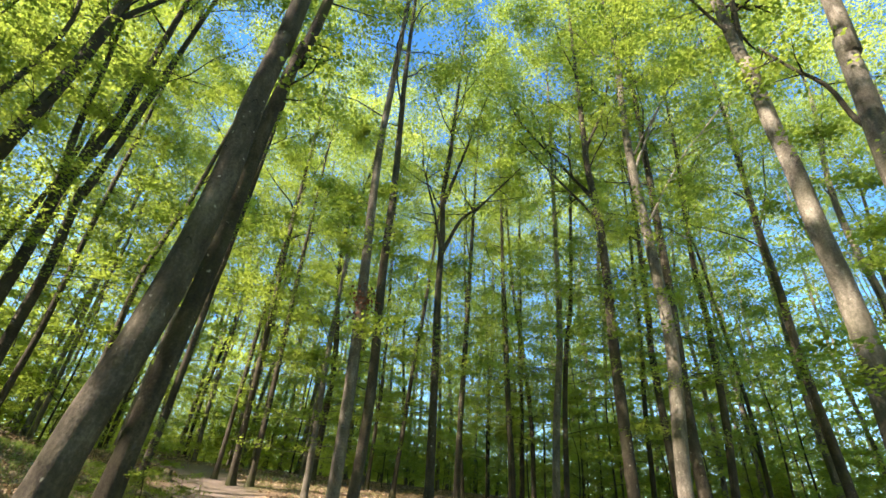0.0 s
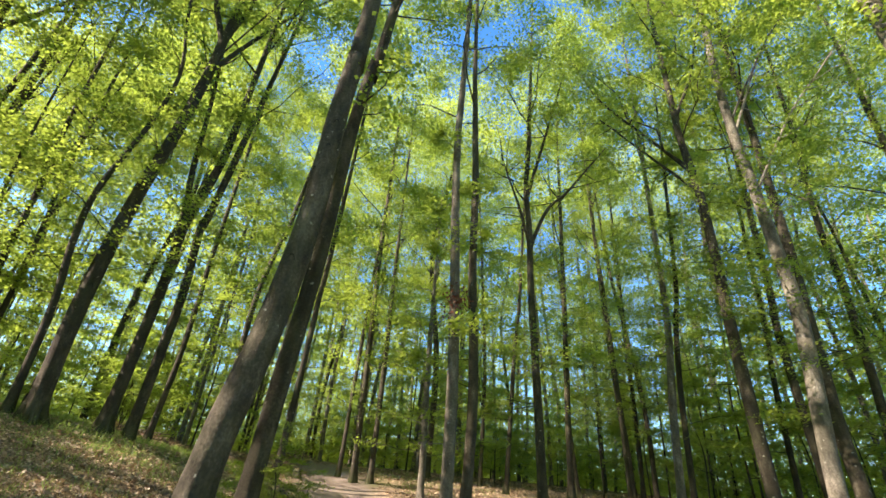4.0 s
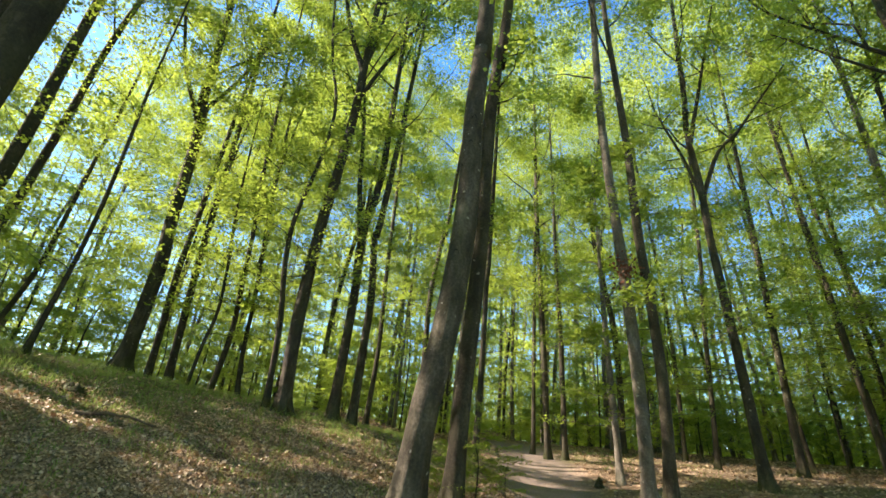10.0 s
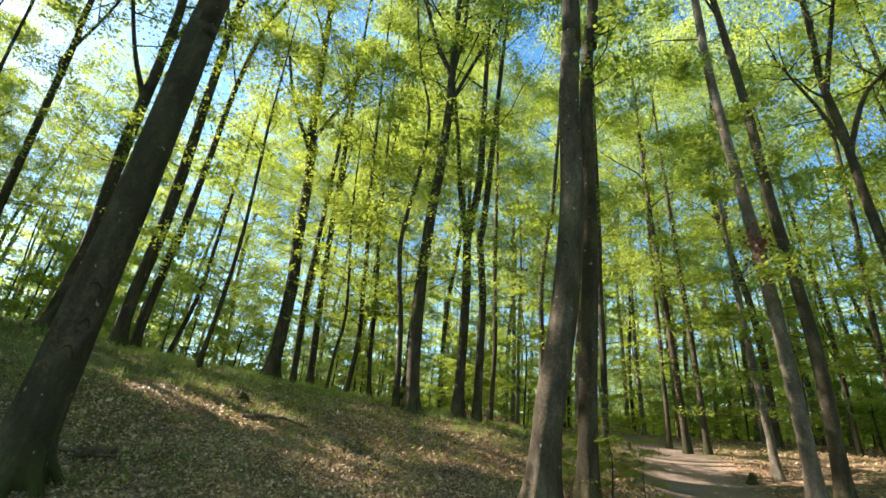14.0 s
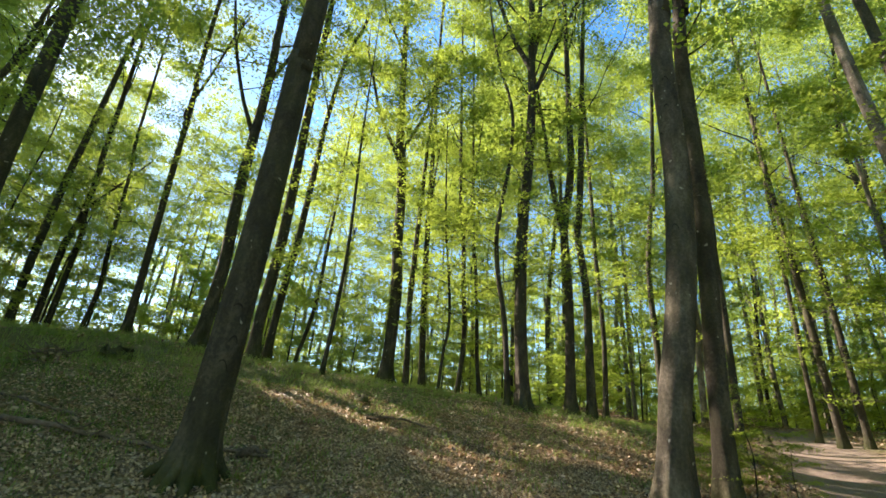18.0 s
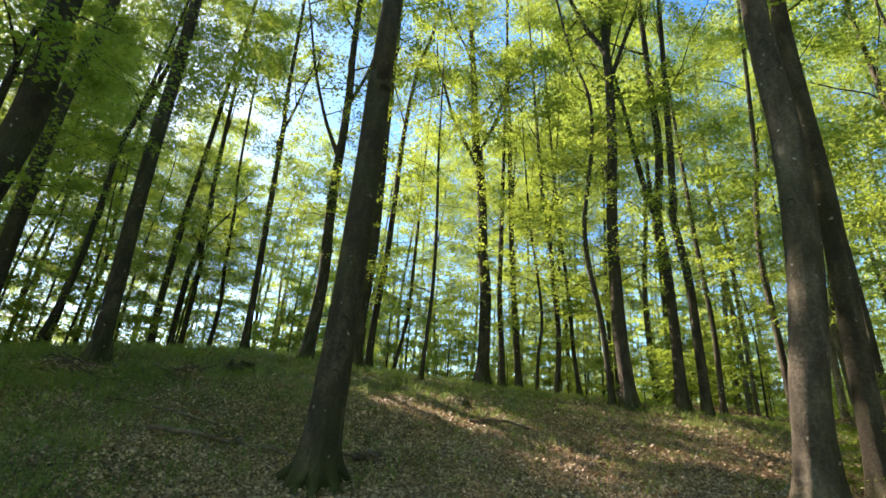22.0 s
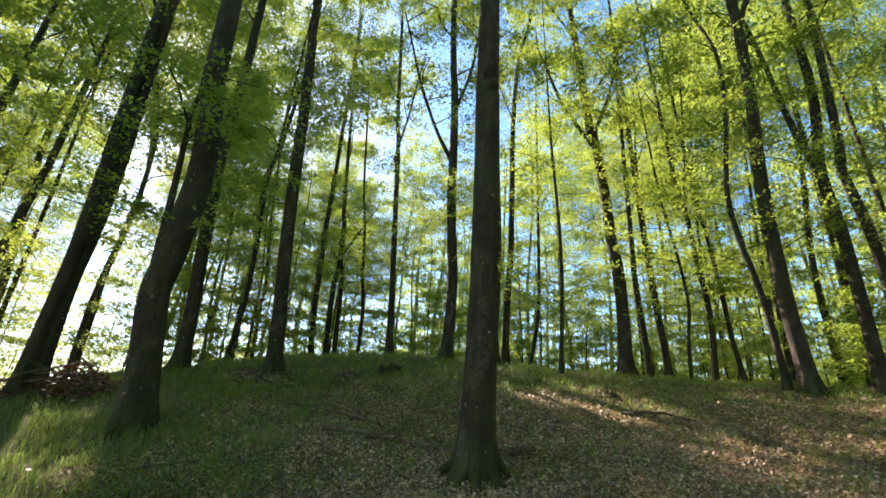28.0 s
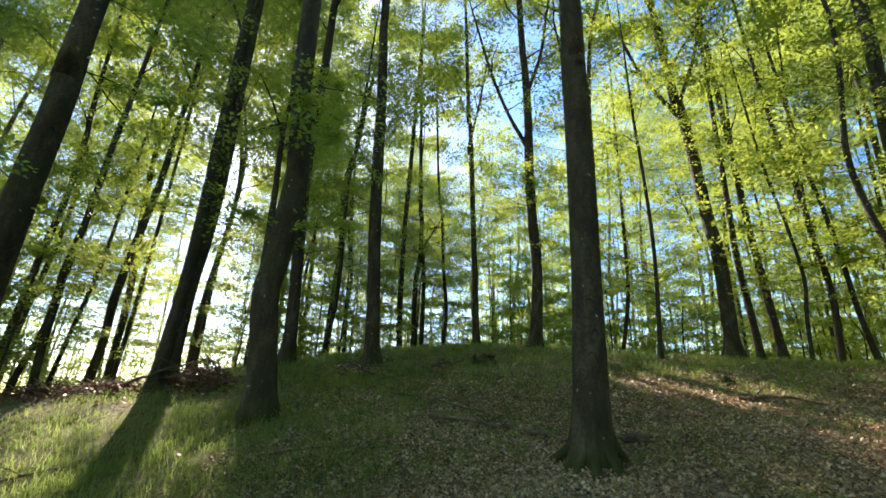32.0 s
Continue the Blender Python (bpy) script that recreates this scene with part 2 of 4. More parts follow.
def mesh_object(name, verts, faces, mat, parent=None, label="", smooth=True):
    me = bpy.data.meshes.new(name)
    verts = np.asarray(verts, dtype=np.float32).reshape(-1, 3)
    faces = np.asarray(faces, dtype=np.int32)
    k = faces.shape[1]
    me.vertices.add(len(verts))
    me.vertices.foreach_set("co", verts.ravel())
    me.loops.add(faces.size)
    me.loops.foreach_set("vertex_index", faces.ravel())
    me.polygons.add(len(faces))
    me.polygons.foreach_set("loop_start", np.arange(0, faces.size, k, dtype=np.int32))
    me.polygons.foreach_set("use_smooth", np.full(len(faces), smooth, dtype=bool))
    me.update(calc_edges=True)
    me.materials.append(mat)
    ob = new(name, me)
    if parent:
        ob.parent = parent
    if label:
        tagged(ob, label)
    return ob


def spline(points, n):
    """A smooth line through the points, n steps (Catmull-Rom)."""
    p = np.asarray(points, float)
    p = np.vstack([2 * p[0] - p[1], p, 2 * p[-1] - p[-2]])
    t = np.linspace(0, len(p) - 3 - 1e-6, n)
    i = t.astype(int)
    f = (t - i)[:, None]
    a, b, c, d = p[i], p[i + 1], p[i + 2], p[i + 3]
    return 0.5 * (2 * b + (c - a) * f + (2 * a - 5 * b + 4 * c - d) * f ** 2 + (3 * b - a - 3 * c + d) * f ** 3)


def tube(line, radii, sides, wobble=0.0, rng=None, lobes=None):
    """A round, tapered stem along a line; lobes: how much each ring swells into separate roots."""
    line = np.asarray(line, float)
    way = np.gradient(line, axis=0)
    way /= np.linalg.norm(way, axis=1)[:, None] + 1e-9
    side = np.empty_like(way)
    first = np.cross(way[0], (0, 0, 1.0) if abs(way[0, 2]) < 0.9 else (1.0, 0, 0))
    side[0] = first / np.linalg.norm(first)
    for i in range(1, len(way)):
        turned = side[i - 1] - way[i] * (side[i - 1] @ way[i])
        side[i] = turned / (np.linalg.norm(turned) + 1e-9)
    up = np.cross(side, way)
    a = np.linspace(0, 2 * np.pi, sides, endpoint=False)
    r = np.asarray(radii, float)[:, None] * np.ones((1, sides))
    if wobble:
        k = rng.uniform(0, 6.3, 4)
        z = np.arange(len(line))[:, None]
        r = r * (1 + wobble * (np.sin(2 * a + k[0] + 0.35 * z) + 0.7 * np.sin(3 * a + k[1] - 0.5 * z) + 0.5 * np.sin(k[2] + 0.9 * z)))
    if lobes is not None:
        swell = 0.15 * np.ones(sides)
        for q in np.linspace(0, 2 * np.pi, 7, endpoint=False) + rng.uniform(-0.25, 0.25, 7):
            gap = (a - q + np.pi) % (2 * np.pi) - np.pi
            swell = swell + rng.uniform(1.0, 2.6) * np.exp(-(gap / 0.2) ** 2)
        r = r * (1 + np.asarray(lobes)[:, None] * swell)
    v = line[:, None] + r[..., None] * (np.cos(a)[None, :, None] * side[:, None] + np.sin(a)[None, :, None] * up[:, None])
    n = len(line)
    i = np.arange(n - 1)[:, None] * sides
    j = np.arange(sides)[None]
    k = (j + 1) % sides
    f = np.stack([i + j, i + k, i + sides + k, i + sides + j], -1).reshape(-1, 4)
    return v.reshape(-1, 3), f


def joined(pieces):
    vs, fs, o = [], [], 0
    for v, f in pieces:
        vs.append(v)
        fs.append(f + o)
        o += len(v)
    return np.vstack(vs), np.vstack(fs)


def leaves(centres, rng, size, droop=0.35, width=0.42):
    """Folded, pointed leaves lying roughly level at the given places."""
    n = len(centres)
    nor = np.c_[rng.normal(0, droop, (n, 2)), np.ones(n)]
    nor /= np.linalg.norm(nor, axis=1)[:, None]
    a = rng.uniform(0, 2 * np.pi, n)
    d = np.c_[np.cos(a), np.sin(a), rng.normal(-0.1, 0.2, n)]
    d -= nor * (d * nor).sum(1)[:, None]
    d /= np.linalg.norm(d, axis=1)[:, None]
    s = np.cross(nor, d)
    ln = (size * rng.uniform(0.65, 1.25, n))[:, None]
    v = np.stack([centres, centres + ln * (0.45 * d + width * s + 0.07 * nor), centres + ln * d, centres + ln * (0.45 * d - width * s + 0.07 * nor)], 1)
    return v.reshape(-1, 3), np.arange(4 * n).reshape(-1, 4)


def small_leaves(centres, rng, size, droop=0.4):
    """Leaves too far off to show their fold: one pointed face each."""
    n = len(centres)
    nor = np.c_[rng.normal(0, droop, (n, 2)), np.ones(n)]
    a = rng.uniform(0, 2 * np.pi, n)
    d = np.c_[np.cos(a), np.sin(a), np.zeros(n)]
    d[:, 2] = -(d * nor).sum(1)
    s = np.cross(nor, d)
    s /= np.linalg.norm(s, axis=1)[:, None]
    ln = (size * rng.uniform(0.65, 1.25, n))[:, None]
    v = np.stack([centres, centres + ln * (0.85 * d + 0.42 * s), centres + ln * (0.95 * d - 0.38 * s)], 1)
    return v.reshape(-1, 3), np.arange(3 * n).reshape(-1, 3)


def spray_points(a, b, rng, count, spread):
    """Leaf places along a twig from a to b, spread out level to both sides."""
    t = rng.uniform(0.1, 1.05, count)[:, None]
    way = b - a
    flat = np.array([-way[1], way[0], 0.0])
    flat /= np.linalg.norm(flat) + 1e-9
    fan = rng.normal(0, 1, (count, 1)) * spread * (1.15 - 0.7 * t)
    return a + way * t + flat * fan + np.c_[np.zeros((count, 2)), rng.normal(0, 0.05, count) - 0.12 * abs(fan[:, 0])]


def limb_geometry(start, az, rise, length, radius, rng, subs, per_sub, fan, sides=6, sag=0.2):
    """One limb with its level side twigs: the wood and the places of its leaves. fan: the twigs' length."""
    out = np.array([math.cos(az), math.sin(az), 0.0]) * math.cos(rise)
    side = np.array([-math.sin(az), math.cos(az), 0.0])
    s = np.linspace(0, 1, 7)
    bow = rng.normal(0, 0.14)
    line = start + length * (np.outer(s + sag * s * s, out) + np.outer(s * s * bow, side)) + np.c_[np.zeros((7, 2)), length * math.sin(rise) * (s - 0.18 * s * s)]
    line[1:-1] += rng.normal(0, 0.02 * length, (5, 3)) * [1, 1, 0.6]
    wood = [tube(line, radius * (1 - 0.85 * s), 4 if radius < 0.03 else sides)]
    spots = []
    for k in range(subs):
        u = 0.22 + 0.78 * (k + rng.uniform(0.1, 0.9)) / subs
        i = min(int(u * 6), 5)
        base = line[i] + (line[i + 1] - line[i]) * (u * 6 - i)
        ang = az + (1 if k % 2 else -1) * rng.uniform(0.2, 1.5)
        ln = fan * rng.uniform(0.65, 1.3) * (1.2 - 0.45 * u)
        tip = base + ln * np.array([math.cos(ang), math.sin(ang), rng.uniform(-0.12, 0.3)])
        mid = (base + tip) / 2 + rng.normal(0, 0.05 * ln, 3)
        if radius > 0.014 or k % 2 == 0:
            wood.append(tube(np.array([base, mid, tip]), max(radius * (1 - 0.8 * u), 0.012) * np.array([0.45, 0.28, 0.08]), 3 if radius < 0.03 else 4))
        spots.append(spray_points(base, tip, rng, per_sub, 0.42 * ln))
    spots.append(spray_points(line[5], line[6], rng, per_sub, 0.4 * fan))
    return joined(wood), np.vstack(spots)


def at_height(line, h):
    i = int(np.clip(np.searchsorted(line[:, 2], h) - 1, 0, len(line) - 2))
    f = (h - line[i, 2]) / (line[i + 1, 2] - line[i, 2] + 1e-9)
    return line[i] + (line[i + 1] - line[i]) * np.clip(f, 0, 1)


# openings in the canopy through which the sun comes down: x, y of the lit spot, width, and its height where a trunk is lit
BEAMS = ((-6.7, -7.3, 1.2), (-7.5, -7.1, 0.7), (-8.75, 3.0, 0.8), (-7.0, 8.4, 0.9), (-4.2, 14.3, 1.3), (-2.6, 14.0, 1.2), (-1.5, 17.5, 1.3), (-2.5, 19.7, 1.2), (-5.6, 15.6, 1.0), (-4.6, 12.2, 0.8),
         (-3.4, 4.9, 0.35), (-1.7, 5.9, 0.35), (12.3, 9.9, 0.6), (14.7, 11.2, 0.6), (8.7, 12.2, 0.5), (11.1, 13.6, 0.5),
         (5.8, 11.4, 0.5, 1.3), (5.9, 11.3, 0.45, 3.3), (6.0, 11.3, 0.4, 5.5), (6.0, 11.3, 0.4, 8.0), (5.9, 11.4, 0.4, 11.0), (5.9, 11.4, 0.4, 14.0),
         (6.3, 6.5, 0.5, 4.0), (6.4, 6.5, 0.4, 6.0), (6.4, 6.5, 0.4, 8.2), (6.3, 6.5, 0.4, 10.0), (6.9, 5.2, 0.45, 8.5), (6.9, 5.1, 0.4, 10.5),
         (-3.3, 5.0, 0.35, 2.4), (-3.1, 5.1, 0.4, 4.6), (-3.0, 5.1, 0.4, 7.0), (-1.7, 9.7, 0.35, 2.5), (3.9, 15.0, 0.4, 3.0), (4.1, 15.0, 0.4, 5.5))
DAPPLES = ((-9.6, 1.7, 0.63), (-8.4, -1.0, 0.63), (-6.9, -1.7, 0.68), (-6.3, 3.9, 0.53), (-7.5, 0.6, 0.63), (-5.2, 1.8, 0.58), (-4.4, -0.8, 0.58),
           (-6.0, 6.0, 0.63), (-8.0, 5.7, 0.73), (-10.5, -1.5, 0.73), (-9.5, -4.0, 0.63), (-5.0, 10.0, 0.73), (-7.0, 7.0, 0.83), (-5.6, 7.6, 0.73))
GAPS = BEAMS + DAPPLES


def sunny(points, gaps=GAPS):
    """True where a leaf would stand in one of the openings."""
    hit = np.zeros(len(points), bool)
    way = np.array(sun_way)
    middle = points.mean(0)
    wide = np.sqrt(((points - middle) ** 2).sum(1).max())
    for x, y, w, *up in gaps:
        spot = np.array([x, y, float(height(x, y)) + sum(up)])
        if np.linalg.norm(np.cross(middle - spot, way)) > wide + 1.3 * w:
            continue
        d = points - spot
        along = d @ way
        off = np.linalg.norm(d - along[:, None] * way, axis=1)
        hit |= (off < w * (0.7 + 0.5 * np.sin(3.0 * points[:, 0] + 2.0 * points[:, 2]))) & (along > 1.5)
    return hit


def beech(x, y, radius, bends, seed, label, crown_base=0.36, limbs=14, subs=8, per_sub=75, leaf=0.14, fan=1.5,
          bark=None, foliage=None, reach=5.0, sides=12, split_limbs=True, flare=1.0, name="beech_tree", low=0, steep=(0.7, 1.2), fine=False, roots=None, swell=0.1):
    """A beech: a trunk along its bends with a root flare, its limbs and a crown of single leaves."""
    rng = np.random.default_rng(seed)
    bark, foliage = bark or BARK, foliage or LEAF
    root = new(name)
    root.location = (x, y, float(floor_z(x, y)) - 0.04)
    tagged(root, label, "tree", "young beeches" if name == "beech_sapling" else "forest trees")
    pts = np.array([(0.0, 0.0, -0.25)] + [(ox, oy, h) for h, ox, oy in bends])
    line = spline(pts, 8 + 3 * len(pts))
    top = line[-1, 2]
    foot = np.linspace(line[0, 2], min(1.4, top * 0.2), 15 if radius > 0.15 else 9)
    line = np.vstack([[at_height(line, h) for h in foot], line[line[:, 2] > foot[-1] + 0.25]])
    h = np.clip(line[:, 2], 0, None)
    rad = radius * (1.0 + swell * np.exp(-h / 0.55) - 0.93 * np.clip((h - 1.3) / (top - 1.3), 0, 1) ** 1.4)
    lob = 0.5 * flare * np.exp(-(h / 0.26) ** 0.95)
    v, f = tube(line, rad, sides, 0.018, rng, lob)
    trunk = mesh_object("trunk", v, f, bark, root)
    if radius > 0.14 and math.hypot(x, y) < 12:
        for q in (rng.uniform(0, 6.3) + np.arange(4) * 1.57 + rng.uniform(-0.4, 0.4, 4) if roots is None else np.radians(roots)):
            out = np.array([math.cos(q), math.sin(q)])
            reach_out = radius * rng.uniform(2.3, 3.0) * (1.0 if roots is None else 1.2)
            steps = np.array([0.5 * radius, 0.8 * radius, 1.15 * radius, 0.66 * reach_out, reach_out])
            up = np.array([0.85, 0.5, 0.24, 0.07, -0.12]) * rng.uniform(0.75, 1.1)
            along = np.c_[steps[:, None] * out, up] + np.array([at_height(line, h) * [1, 1, 0] for h in up])
            along[2:, 2] += [float(floor_z(x + p[0], y + p[1])) - float(floor_z(x, y)) for p in along[2:]]
            v, f = tube(spline(along, 11), radius * np.interp(np.linspace(0, 1, 11), [0, 0.45, 1], [0.3, 0.36, 0.16]), 10, 0.06, rng)
            mesh_object("root", v, f, bark, trunk)
        # healed branch scars: a dark brow-shaped ridge over a small hollow
        for k in range(4):
            h = rng.uniform(0.9, 7.5)
            r = float(np.interp(h, line[:, 2], rad))
            q = math.atan2(-y, -x) + rng.uniform(-1.2, 1.2)
            arc = np.linspace(-1, 1, 7)
            size = rng.uniform(0.15, 0.38)
            brow = np.c_[r * 0.985 * np.cos(q + size * arc), r * 0.985 * np.sin(q + size * arc), h - 0.09 * arc * arc * rng.uniform(0.6, 1.6)]
            brow[:, :2] += at_height(line, h)[:2]
            v, f = tube(brow, 0.009 * np.array([0.2, 0.8, 1.2, 1.5, 1.2, 0.8, 0.2]), 6)
            mesh_object("branch_scar", v, f, KNOT, trunk)
    spots = []
    wood = []
    az = rng.uniform(0, 6.3)
    for k in range(limbs + low):
        if k < limbs:
            u = crown_base + (0.97 - crown_base) * (k + rng.uniform(0, 0.8)) / limbs
            ln = reach * (1.05 - 0.6 * ((u - crown_base) / (1 - crown_base))) * rng.uniform(0.7, 1.15)
            rise = rng.uniform(*steep)
        else:
            u = rng.uniform(0.1, crown_base)
            ln = rng.uniform(0.5, 1.5) if math.hypot(x, y) < 11 else rng.uniform(1.0, 2.6)
            rise = rng.uniform(-0.05, 0.5)
        az += 2.4 + rng.uniform(-0.5, 0.5)
        start = at_height(line, u * top)
        r0 = float(np.interp(u * top, line[:, 2], rad)) * rng.uniform(0.22, 0.42)
        if k >= limbs:
            r0 = 0.012
        (v, f), s = limb_geometry(start, az, rise, ln, r0, rng, subs if k < limbs else 4, per_sub if k < limbs else 60, fan if k < limbs else (0.5 if math.hypot(x, y) < 11 else 0.85))
        spots.append(s)
        if split_limbs:
            mesh_object("limb", v, f, bark, root)
        else:
            wood.append((v, f))
    if wood:
        v, f = joined(wood)
        tagged(mesh_object("branchwork", v, f, bark, root), kind="stuff")
    spots = np.vstack(spots)
    if not fine:
        spots = spots[~sunny(spots + np.array(root.location))]
    far = fine or math.hypot(x, y) > 10
    size = leaf
    if not fine:
        # the top of the crown overhead carries fewer, larger leaves
        at = spots + np.array(root.location)
        over = np.degrees(np.arctan2(at[:, 2] - 1.5, np.hypot(at[:, 0], at[:, 1]))) > 64
        keep = ~over | (rng.uniform(0, 1, len(at)) < 0.33)
        spots, size = spots[keep], (size * np.where(over, 1.7, 1.0))[keep]
    v, f = (small_leaves if far else leaves)(spots, rng, size)
    mesh_object("crown", v, f, foliage, root)
    return root


# ---------------- ground ----------------
u = np.linspace(-1, 1, 261)
axis = 420 * np.sinh(6.0 * u) / np.sinh(6.0)
gx, gy = np.meshgrid(axis - 3.0, axis + 2.0, indexing="ij")
gz = floor_z(gx, gy)
n = len(axis)
idx = np.arange(n * n).reshape(n, n)
quads = np.stack([idx[:-1, :-1], idx[1:, :-1], idx[1:, 1:], idx[:-1, 1:]], -1).reshape(-1, 4)
ground = mesh_object("ground", np.stack([gx, gy, gz], -1), quads, ground_material())
tagged(ground, "sloping forest floor of brown leaf litter, grass patches and a dirt path", "ground", kind="structure")

